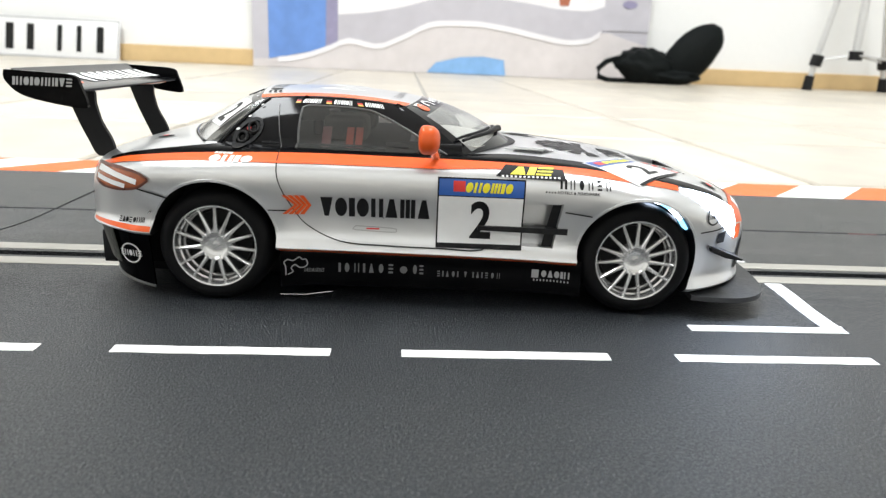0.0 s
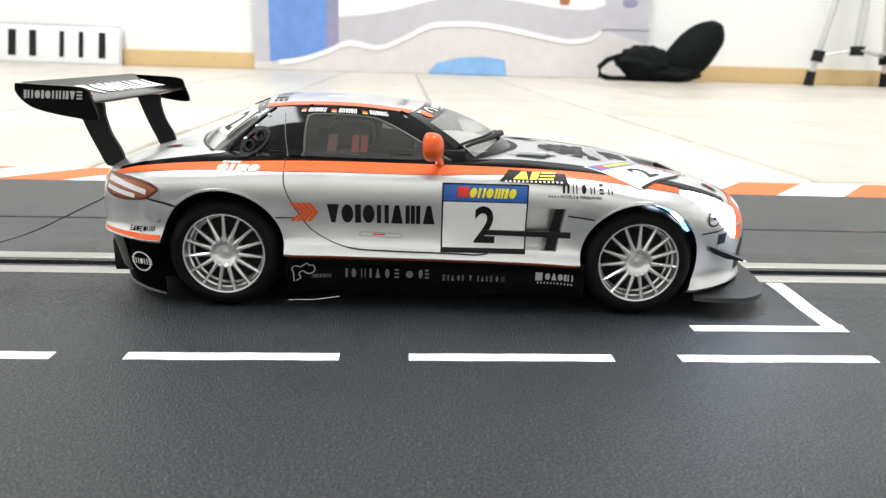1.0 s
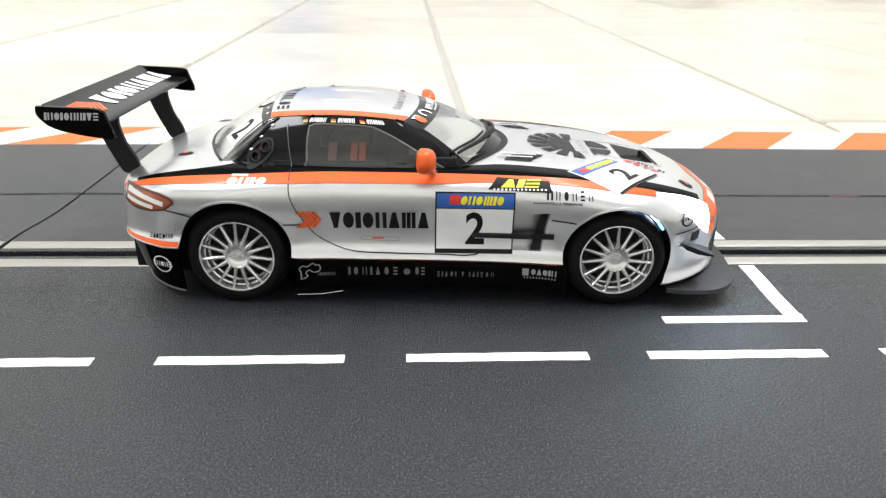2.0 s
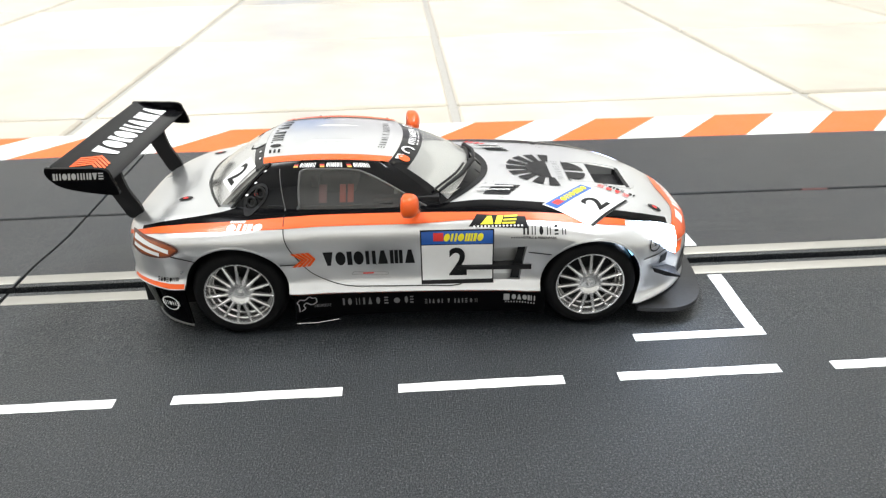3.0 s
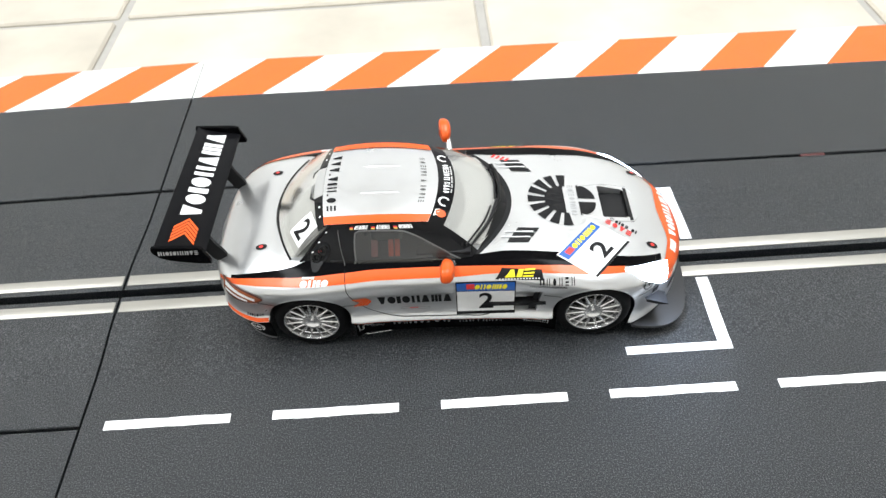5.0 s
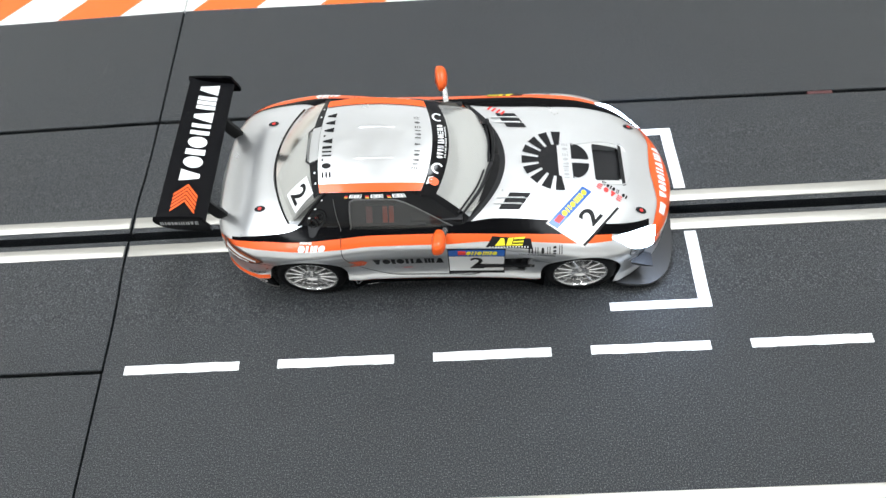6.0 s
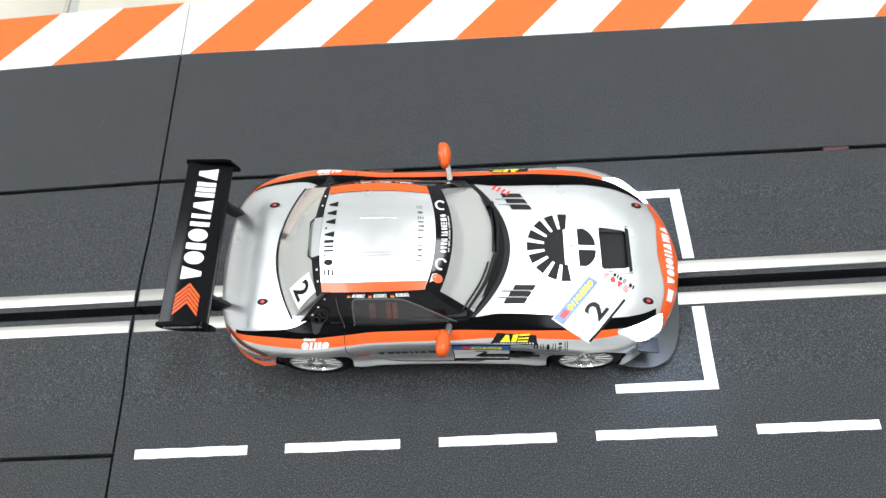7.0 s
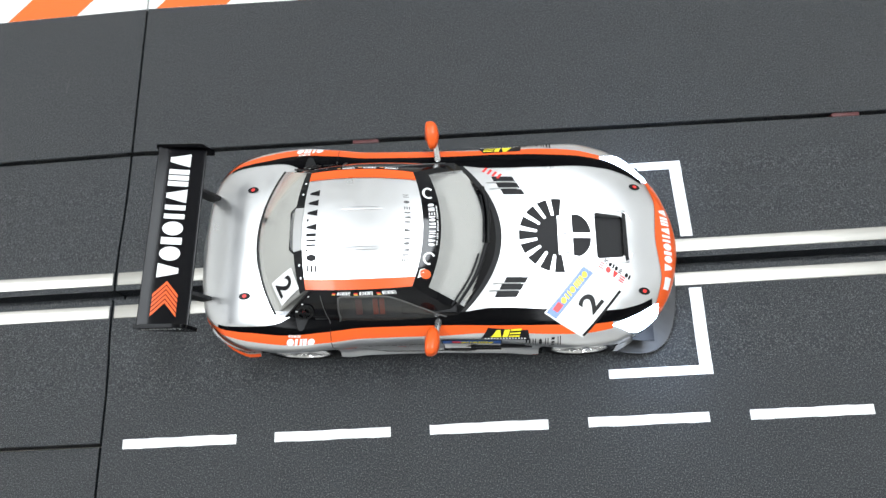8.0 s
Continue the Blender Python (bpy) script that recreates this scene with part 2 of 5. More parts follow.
# ---- room ----
FLOOR_Z, WALL_Y = -0.012, 1.98
RX0, RX1, RY0, CEIL = -2.3, 2.4, -2.2, 2.45


def slab(name, x0, x1, y0, y1, z0, z1, mat, label, category):
    ob = mesh_part(name, box(x0, x1, y0, y1, z0, z1), mat, unit=1.0, smooth=False)
    return tagged(ob, label, category, kind="structure")


floor = slab("floor", RX0, RX1, RY0, WALL_Y, FLOOR_Z - 0.1, FLOOR_Z - 0.002, GROUT, "beige stone tile floor with grey grout lines", "floor")
slab("wall_north", RX0, RX1, WALL_Y, WALL_Y + 0.12, FLOOR_Z - 0.1, CEIL, PLASTER, "plain white plastered wall behind the track", "wall")
slab("wall_south", RX0, RX1, RY0 - 0.12, RY0, FLOOR_Z - 0.1, CEIL, PLASTER, "plain white plastered wall", "wall")
slab("wall_west", RX0 - 0.12, RX0, RY0, WALL_Y, FLOOR_Z - 0.1, CEIL, PLASTER, "plain white plastered wall", "wall")
slab("wall_east", RX1, RX1 + 0.12, RY0, WALL_Y, FLOOR_Z - 0.1, CEIL, PLASTER, "plain white plastered wall", "wall")
slab("ceiling", RX0, RX1, RY0, WALL_Y, CEIL, CEIL + 0.1, PLASTER, "plain white ceiling", "ceiling")
tagged(mesh_part("baseboard", box(RX0, RX1, WALL_Y - 0.014, WALL_Y, FLOOR_Z - 0.001, 0.034, 0.003), PINE, unit=1.0, smooth=False),
       "pale pine skirting board along the white wall", "skirting board", kind="structure")
for lx, ly, watts in LAMPS:
    lamp = thing("ceiling_lamp", "white ceiling lamp with a lit diffuser", "ceiling lamp", lx, ly, CEIL, group="ceiling lamps")
    mesh_part("housing", box(-0.27, 0.27, -0.77, 0.77, -0.05, 0, 0.006), PLASTER, lamp, unit=1.0)
    mesh_part("diffuser", box(-0.25, 0.25, -0.75, 0.75, -0.07, -0.05, 0.006), LAMP_ON, lamp, unit=1.0)

# ---- poster that stands at the wall ----
poster = thing("wall_poster", "large printed picture of a whitewashed courtyard, leaning on the wall", "poster", 0.14, WALL_Y - 0.016, FLOOR_Z)
P_STONE = material("poster_lilac_ground", (0.64, 0.60, 0.60), 0.5, 0, 0, 0.10, 30, 0, 0, 6)
P_WALL = material("poster_lilac_wall", (0.50, 0.485, 0.53), 0.5, 0, 0, 0.12, 20, 0, 0, 4)
P_WHITE = material("poster_whitewash", (0.80, 0.78, 0.80), 0.5, 0, 0, 0.06, 20, 0, 0, 5)
P_DOOR = material("poster_blue_door", (0.13, 0.26, 0.60), 0.5, 0, 0, 0.22, 25, 0, 0, 7)
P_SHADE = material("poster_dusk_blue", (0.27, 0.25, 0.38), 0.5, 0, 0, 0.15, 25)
P_LIGHT = material("poster_light_blue", (0.22, 0.42, 0.72), 0.5, 0, 0, 0.16, 25)
P_CLAY = material("poster_clay_red", (0.40, 0.13, 0.07), 0.5)


def flat(outline, depth):
    """A printed area: an outline in x and z of the picture, laid on the board."""
    return [(x, -depth, z) for x, z in outline], [tuple(range(len(outline)))]


def wavy(x0, x1, fn, base, n=24):
    xs = [x0 + (x1 - x0) * i / n for i in range(n + 1)]
    return [(x, base) for x in (x0, x1)] + [(x, fn(x)) for x in reversed(xs)]


mesh_part("board", box(-0.57, 0.565, -0.004, 0.008, 0.0, 0.80, 0.001), P_WALL, poster, unit=1.0, smooth=False)
bench_foot = smooth_table((-0.57, 0.02), (-0.46, 0.03), (-0.36, 0.06), (-0.30, 0.085), (-0.22, 0.072), (-0.15, 0.098), (-0.05, 0.142), (0.05, 0.146), (0.15, 0.136), (0.25, 0.118), (0.34, 0.106), (0.40, 0.116), (0.43, 0.135), (0.50, 0.118), (0.565, 0.10))
bench_top = smooth_table((-0.33, 0.150), (-0.25, 0.158), (-0.15, 0.178), (-0.05, 0.205), (0.05, 0.215), (0.2, 0.205), (0.3, 0.192), (0.38, 0.190), (0.43, 0.205))
mesh_part("ground_print", flat(wavy(-0.57, 0.565, bench_foot, 0.001, 40), 0.0055), P_STONE, poster, unit=1.0, smooth=False)
mesh_part("edge_print", flat([(x, bench_foot(x) - 0.012) for x in [-0.5 + 0.025 * i for i in range(38)]] + [(x, bench_foot(x) + 0.003) for x in [-0.5 + 0.025 * i for i in range(37, -1, -1)]], 0.0080), P_WHITE, poster, unit=1.0, smooth=False)
mesh_part("door_print", flat([(-0.525, 0.022), (-0.40, 0.048), (-0.365, 0.06), (-0.355, 0.6), (-0.525, 0.6)], 0.0065), P_DOOR, poster, unit=1.0, smooth=False)
mesh_part("door_shadow_print", flat([(-0.365, 0.06), (-0.33, 0.075), (-0.31, 0.6), (-0.355, 0.6)], 0.0067), P_SHADE, poster, unit=1.0, smooth=False)
mesh_part("bench_print", flat([(x, bench_foot(x)) for x in [-0.33 + 0.02 * i for i in range(39)]] + [(x, bench_top(x)) for x in [-0.33 + 0.02 * i for i in range(38, -1, -1)]], 0.0075), P_WALL, poster, unit=1.0, smooth=False)
mesh_part("bench_top_print", flat([(x, bench_top(x)) for x in [-0.33 + 0.02 * i for i in range(39)]] + [(0.43, 0.30), (-0.33, 0.30)], 0.0070), P_WHITE, poster, unit=1.0, smooth=False)
mesh_part("step_print", flat(wavy(0.42, 0.565, lambda x: 0.34, 0.14), 0.0068), P_WALL, poster, unit=1.0, smooth=False)
mesh_part("mat_print", flat([(-0.075, 0.002), (0.155, 0.002), (0.148, 0.045), (0.09, 0.052), (0.02, 0.048), (-0.05, 0.03)], 0.0085), P_LIGHT, poster, unit=1.0, smooth=False)
mesh_part("drain_print", flat([(0.503 + 0.022 * math.cos(2 * math.pi * k / 20), 0.213 + 0.011 * math.sin(2 * math.pi * k / 20)) for k in range(20)], 0.0085), P_SHADE, poster, unit=1.0, smooth=False)
mesh_part("pot_print", flat([(0.30, 0.202), (0.325, 0.202), (0.335, 0.25), (0.29, 0.25)], 0.0085), P_CLAY, poster, unit=1.0, smooth=False)

# ---- number plate leaning at the wall ----
plate = thing("licence_plate", "white embossed licence plate leaning against the skirting board", "number plate", -1.056, WALL_Y - 0.035, FLOOR_Z)
plate.matrix_basis = pose(-1.056, WALL_Y - 0.045, FLOOR_Z, -14, 0.6, 1)
P_PLATE = material("white_plate_enamel", (0.72, 0.72, 0.72), 0.35, 0, 0.2)
mesh_part("panel", box(-0.26, 0.26, -0.001, 0.001, 0, 0.112, 0.0008), P_PLATE, plate, unit=1.0)
for a in (box(-0.258, 0.258, -0.0022, -0.001, 0.002, 0.005), box(-0.258, 0.258, -0.0022, -0.001, 0.107, 0.110),
          box(0.254, 0.258, -0.0022, -0.001, 0.005, 0.107), box(-0.258, -0.254, -0.0022, -0.001, 0.005, 0.107)):
    mesh_part("rim_bead", a, GREY_INK, plate, unit=1.0, smooth=False)
for cx, w in ((-0.19, 0.02), (-0.115, 0.012), (-0.035, 0.021), (0.020, 0.019), (0.098, 0.013), (0.150, 0.013), (0.207, 0.019)):
    mesh_part("character_bar", box(cx - w / 2, cx + w / 2, -0.0026, -0.001, 0.020, 0.092, 0.0006, 1), DARK_RIM, plate, unit=1.0, smooth=False)

# ---- black bag with a strap, and a tripod ----
def lump(cx, cy, cz, rx, ry, rz, turn=0.0, wob=0.08, seed=0.0, n=28):
    vs, fs = [], []
    m = pose(cx, cy, cz, 0, turn, 0)
    for i in range(n + 1):
        a = math.pi * i / n
        for j in range(2 * n):
            b = math.pi * j / n
            d = Vector((math.sin(a) * math.cos(b), math.sin(a) * math.sin(b), math.cos(a)))
            k = 1 + wob * noise.noise(d * 2.2 + Vector((seed, 0, 0))) + wob * 0.5 * noise.noise(d * 6 + Vector((0, seed, 0)))
            vs.append(tuple(m @ Vector((d.x * rx * k, d.y * ry * k, d.z * rz * k))))
    for i in range(n):
        for j in range(2 * n):
            fs.append((i * 2 * n + j, i * 2 * n + (j + 1) % (2 * n), (i + 1) * 2 * n + (j + 1) % (2 * n), (i + 1) * 2 * n + j))
    return vs, fs


bag = thing("shoulder_bag", "small black nylon bag with a loose strap lying on the tiles", "bag", 0.66, 1.83, FLOOR_Z)
mesh_part("body", lump(0.005, 0, 0.045, 0.085, 0.05, 0.048, 8, 0.22, 3.1), CLOTH, bag, unit=1.0, sharp=80)
mesh_part("flap", lump(0.130, 0, 0.080, 0.058, 0.04, 0.106, 44, 0.04, 1.7, 40), CLOTH, bag, unit=1.0, sharp=80)
mesh_part("base_pad", lump(0.07, 0.0, 0.022, 0.09, 0.05, 0.024, 0, 0.15, 5.0), CLOTH, bag, unit=1.0, sharp=80)
mesh_part("strap", tube([(-0.03, 0, 0.07), (-0.07, 0, 0.066), (-0.105, -0.004, 0.055), (-0.128, -0.006, 0.035), (-0.125, -0.006, 0.014), (-0.095, -0.004, 0.005), (-0.04, 0, 0.006)], 0.0075), CLOTH, bag, "narrow webbing strap", unit=1.0, sharp=80)

tripod = thing("camera_tripod", "light metal camera tripod with black joints and rubber feet", "tripod", 1.24, 1.80, FLOOR_Z)
T_METAL = material("grey_tripod_metal", (0.6, 0.6, 0.6), 0.4, 0.5)
hub_z, top = 0.10, 0.62
mesh_part("centre_column", tube([(0, 0, 0.085), (0, 0, top)], 0.011, 14), T_METAL, tripod, unit=1.0)
mesh_part("spreader_joint", lathe([(0.0, 0.085), (0.018, 0.085), (0.018, 0.11), (0.0, 0.11)], 20, "z"), BLACK, tripod, unit=1.0)
mesh_part("head", box(-0.03, 0.03, -0.03, 0.03, top - 0.01, top + 0.05, 0.01), BLACK, tripod, unit=1.0)
for fx, fy in ((-0.102, 0.03), (0.025, -0.20), (0.16, 0.10)):
    leg = mesh_part("leg", tube([(fx, fy, 0.03), (fx * 0.08, fy * 0.08, top)], [0.0075, 0.011], 12), T_METAL, tripod, unit=1.0)
    mesh_part("rubber_foot", tube([(fx * 1.03, fy * 1.03, 0.0), (fx, fy, 0.04)], [0.014, 0.012], 12), BLACK, leg, unit=1.0)
    mesh_part("leg_clamp", tube([(fx * 0.93, fy * 0.93, 0.066), (fx * 0.88, fy * 0.88, 0.096)], 0.016, 12), BLACK, leg, unit=1.0)
    mesh_part("spreader_arm", tube([(0, 0, hub_z), (fx * 0.9, fy * 0.9, 0.082)], 0.003, 8), T_METAL, leg, unit=1.0)

# ---- slot car track (centimetres, top of the track at z = 0) ----
MID_Y, EDGE, LANE = -5.0, 9.92, 4.81  # centre line, half width, slot from the centre line
SEAM_X, TX0, TX1, NEAR_RIM = -10.26, -44.8, 24.2, 6.2


def warped(vf, own=(0.0, 0.0)):
    """The joined pieces do not lie quite straight: beyond the slot they swing a little away from the seam."""
    out = []
    for x, y, z in vf[0]:
        gx, gy = x + own[0] - SEAM_X, y + own[1]
        g = 0.0 if gy < 1 else 0.6 * (gy - 1) / 3.92 if gy < 4.92 else min(1.0, 0.6 + 0.4 * (gy - 4.92) / 6.2)
        out.append((x, y + (-0.020 if gx > 0 else 0.022) * gx * g, z))
    return out, vf[1]


crown = smooth_table((-4.4, 0.0), (-3.6, 0.02), (-2.6, 0.25), (-1.6, 0.85), (-1.0, 1.0), (0.65, 1.0), (1.4, 0.85), (2.6, 0.3), (3.6, 0.04), (4.4, 0.0))


def crowned(vf):
    """The deck bulges along the far slot, more towards its left end, and the slot runs slightly askew."""
    out = []
    for x, y, z in vf[0]:
        k = crown(y) if -4.4 < y < 4.4 else 0.0
        q = min(max(x, -24.0), 22.0) - 1.0
        out.append((x, y + k * (-0.025 + 0.0023 * q), z + k * (0.15 - 0.0036 * q)))
    return out, vf[1]


def profile_run(points, x0, x1):
    """A strip of track: its upper outline in y and z, closed below, pushed along x."""
    ys = [p[0] for p in points]
    return prism([(p[0], p[1]) for p in points] + [(ys[-1], -1.1), (ys[0], -1.1)], "x", x0, x1)


def lane_outline(slot, a, b):
    """The top from y = a to b with one slot in it."""
    before = [(slot - d, 0.0) for d in (4.2, 3.6, 3.1, 2.6, 2.1, 1.7, 1.3, 0.9)]
    after = [(slot + d, 0.0) for d in (0.85, 1.2, 1.6, 2.1, 2.6, 3.1, 3.6, 4.2)]
    return ([(a, -0.03), (a + 0.03, 0.0)] + before + [(slot - 0.16, 0.0), (slot - 0.16, -0.75), (slot + 0.16, -0.75), (slot + 0.16, 0.0)] + after +
            [(b - 0.03, 0.0), (b, -0.03)])


def track_section(label, x0, x1, gap):
    t = thing("track_section", label, "slot car track", group="track sections", x=0, y=0, z=0)
    near, far = MID_Y - LANE - 0.12, MID_Y + LANE
    if not gap:
        whole = lane_outline(near, MID_Y - EDGE - NEAR_RIM, MID_Y)[:-2] + lane_outline(far, MID_Y, MID_Y + EDGE)[2:]
        mesh_part("deck", crowned(warped(profile_run(whole, x0, x1))), TRACK, t, sharp=20)
    else:
        mesh_part("deck", profile_run(lane_outline(near, MID_Y - EDGE - NEAR_RIM, MID_Y - gap), x0, x1), TRACK, t, smooth=False)
        mesh_part("deck", crowned(warped(profile_run(lane_outline(far, MID_Y + gap, MID_Y + EDGE), x0, x1))), TRACK, t, sharp=20)
    for slot in (near, far):
        for side in (-1, 1):
            c = slot + side * 0.56
            mesh_part("conductor_rail", crowned(box(x0 + 0.04, x1 - 0.04, c - 0.215, c + 0.215, -0.1, 0.024, 0.022, 2)), STEEL, t, "bright steel conductor strip", sharp=60)
    return t


start = track_section("dark grey plastic slot track with white start-grid markings", SEAM_X + 0.04, TX1, 0.0)
track_section("plain dark grey plastic slot track, joined along its middle", TX0, SEAM_X - 0.04, 0.05)


def painted(name, outline, parent, mat, h=0.006):
    return mesh_part(name, prism(outline, "z", -0.01, h), mat, parent, smooth=False)


def dash_outline(x0, x1, y0, y1, n=14):
    rnd = random.Random(int(x0 * 100))
    return ([(x0, y0)] + [(x0 + (x1 - x0) * i / n, y0 + rnd.uniform(-0.012, 0.012)) for i in range(1, n)] + [(x1, y0)] +
            [(x1, y1)] + [(x1 - (x1 - x0) * i / n, y1 + rnd.uniform(-0.012, 0.012)) for i in range(1, n)] + [(x0, y1)])


for k in range(-2, 5):
    painted("lane_dash", dash_outline(4.78 * k, 4.78 * k + 3.585, MID_Y - 0.145, MID_Y + 0.145), start, MARK)
B_Y, B_X = 3.55, 8.68  # the grid box round the car's nose
for s in (-1, 1):
    c = MID_Y + LANE
    y0, y1 = c + s * (B_Y - 0.28), c + s * B_Y
    foot = sheet(lambda u, v: (5.55 + (B_X - 5.55) * u, y0 + (y1 - y0) * v, 0.018), 8, 2)
    bar = sheet(lambda u, v: (B_X - 0.38 + 0.38 * u, c + s * (0.86 + (B_Y - 1.14) * v), 0.018), 2, 16)
    mesh_part("grid_bracket", crowned(join(foot, bar)), MARK, start, smooth=False, thick=0.03)

# ---- border strips with the orange and white kerb ----
EDGE_Y = MID_Y + EDGE
K_SLANT, K_PER = 2.56, 5.46


def border_strip(x0, x1, first, count):
    b = thing("border_strip", "dark grey track border with an orange and white striped kerb", "track border", group="track borders")
    b.matrix_basis = pose(SEAM_X * U, EDGE_Y * U, 0)
    own = (SEAM_X, EDGE_Y)
    l0, l1 = x0 - SEAM_X, x1 - SEAM_X
    mesh_part("deck", warped(profile_run([(0.14, -0.03), (0.17, 0.0), (6.2, 0.0)], l0, l1), own), TRACK, b, smooth=False)
    mesh_part("kerb_base", warped(profile_run([(6.2, 0.0), (9.06, 0.0), (9.12, -0.06)], l0, l1), own), KERB_W, b, smooth=False)
    for k in range(count):
        a = first + k * K_PER
        pts = [(a, 6.205), (a + K_PER / 2, 6.205), (a + K_PER / 2 + K_SLANT, 9.06), (a + K_SLANT, 9.06)]
        lo, hi = l0, l1
        if a < lo:
            f = (lo - a) / K_SLANT
            g = (lo - a - K_PER / 2) / K_SLANT
            if f >= 1:
                continue
            pts = [(lo, 6.205 + 2.855 * f)] + ([(lo, 6.205)] if g <= 0 else [(lo, 6.205 + 2.855 * g)]) + ([pts[1]] if g <= 0 else []) + [pts[2], pts[3]]
        if pts[2][0] > hi:
            pts = [p for p in pts if p[0] <= hi]
            if len(pts) < 3:
                continue
        mesh_part("orange_stripe", warped(prism(pts, "z", -0.02, 0.005), own), KERB_O, b, smooth=False)
    return b


border_strip(SEAM_X + 0.04, TX1, 0.35, 7)
border_strip(TX0, SEAM_X - 0.04, -0.04 - 6 * K_PER, 6)
CLIP = material("dark_red_clip", (0.07, 0.012, 0.012), 0.5)
for cx in (-1.9, 14.4):
    clip = tagged(mesh_part("track_clip", warped(box(cx - 0.45, cx + 0.45, EDGE_Y - 0.02, EDGE_Y + 0.12, -0.5, 0.012, 0.02)), CLIP), "small dark red plastic clip in the track joint", "clip", group="track clips")

# ---- the car (local centimetres: x ahead, y to its left, z up from the track) ----
car = thing("slot_car", "silver, orange and black model racing car with a tall rear wing", "model car", 0.00568, 0.00114, 0.0, -2.0)
WHEEL_X, HUB_Z = 4.115, 1.14
ARCHES = {-1: (1.20, 1.24), 1: (1.20, 1.17)}  # rear and front wheel arch: radius and height of its middle

half_w = smooth_table((-6.95, 0.4), (-6.91, 1.15), (-6.82, 1.72), (-6.66, 2.18), (-6.36, 2.55), (-5.92, 2.83), (-5.2, 3.04), (-4.1, 3.15), (-3.0, 3.06), (-2.0, 2.95),
                      (0, 2.92), (2, 2.96), (3, 3.05), (4.1, 3.13), (5, 2.99), (5.6, 2.72), (6.15, 2.28), (6.6, 1.80), (6.88, 1.24), (7.03, 0.70), (7.1, 0.25))
shoulder_z = smooth_table((-6.95, 2.35), (-6.4, 2.62), (-5.7, 2.80), (-4, 2.95), (-2.7, 2.98), (0, 2.96), (1.5, 2.94), (2.7, 2.88), (4.1, 2.70), (5, 2.52), (5.8, 2.27), (6.5, 1.96), (7.1, 1.58))
centre_z = smooth_table((-6.95, 2.45), (-6.7, 2.70), (-6.2, 2.88), (-5.4, 3.08), (-4.5, 3.14), (-3, 3.1), (0, 3.05), (1.5, 3.08), (2.5, 3.02), (3.4, 2.93), (4.4, 2.82),
                       (5.3, 2.67), (5.85, 2.54), (6.5, 2.27), (6.93, 1.95), (7.1, 1.65))
bottom_z = smooth_table((-6.95, 1.42), (-6.3, 1.40), (-5.4, 1.32), (-2.8, 1.10), (3.0, 1.00), (5.2, 0.5), (7.1, 0.5))
flare = smooth_table((-3.1, 0.0), (-2.5, 0.10), (2.5, 0.10), (3.2, 0.0))  # the flank's foot stands out over the sill
sill_in = smooth_table((-2.9, 0.08), (-2.4, 0.20), (2.4, 0.20), (3.05, 0.10))  # and the sill is set back under it
inset = smooth_table((-6.95, 0.12), (-5, 0.44), (-2, 0.40), (2, 0.40), (4.1, 0.50), (5.5, 0.42), (7.1, 0.1))


bumper_w = smooth_table((4.6, 0.2), (5.2, 2.97), (5.55, 2.82), (5.9, 2.58), (6.3, 2.22), (6.62, 1.82), (6.9, 1.28), (7.1, 0.5))


def skin_2d(x, t):
    """The body's outline at x: y and z at the place t, from 0 at the sill over 6 at the shoulder to 10 in the middle of its top."""
    w, zs, zc, zb, ins = half_w(x), shoulder_z(x), centre_z(x), bottom_z(x), inset(x)
    k = min(1.0, w / 2.2)
    h, fl = zs - zb, flare(x)
    lo = max(w, bumper_w(x), w + 0.17 * min(1.0, max(0.0, (-5.15 - x) / 0.5)))  # both bumpers stand a little proud
    ctrl = [(lo - 0.16 * k + 0.5 * fl, zb), (lo - 0.03 * k + fl, zb + 0.05 * h), (lo - 0.15 * k + 0.9 * fl, zb + 0.17 * h), (lo * 0.7 + w * 0.3 - 0.11 * k + 0.3 * fl, zb + 0.40 * h), (lo * 0.2 + w * 0.8 - 0.01 * k, zb + 0.66 * h),
            (w - 0.06 * k, zs - 0.125 * h), (w - ins, zs), (w - ins - 0.30 * k, zs + 0.45 * (zc - zs) + 0.01), (w * 0.55, zc - 0.12 * (zc - zs)), (w * 0.28, zc), (0.0, zc)]
    j = min(int(t), 9)
    f = t - j
    quad = (ctrl[max(j - 1, 0)], ctrl[j], ctrl[j + 1], ctrl[min(j + 2, 10)])
    return tuple(0.5 * (2 * b + (c - a) * f + (2 * a - 5 * b + 4 * c - d) * f * f + (3 * b - a - 3 * c + d) * f**3) for a, b, c, d in zip(*quad))


def body_section(x, n=40):
    return [skin_2d(x, 10 * i / n) for i in range(n + 1)]


def station(i, n):
    """Stations crowd towards both ends."""
    t = -1 + 2 * i / n
    return 0.075 + 7.025 * (0.55 * t + 0.45 * math.sin(t * math.pi / 2))


def body_shell(n=120):
    vs, fs, rows = [], [], []
    for i in range(n + 1):
        x = station(i, n)
        half = body_section(x)
        ring = [(x, -y, z) for y, z in half] + [(x, y, z) for y, z in reversed(half[:-1])]
        rows.append(range(len(vs), len(vs) + len(ring)))
        vs += ring
    m = len(rows[0])
    for a, b in zip(rows, rows[1:]):
        for j in range(m):
            fs.append((a[j], a[(j + 1) % m], b[(j + 1) % m], b[j]))
    fs += [tuple(rows[0])[::-1], tuple(rows[-1])]
    return vs, fs


SHELL = body_shell()
BODY_TREE = BVHTree.FromPolygons([Vector(v) for v in SHELL[0]], SHELL[1])


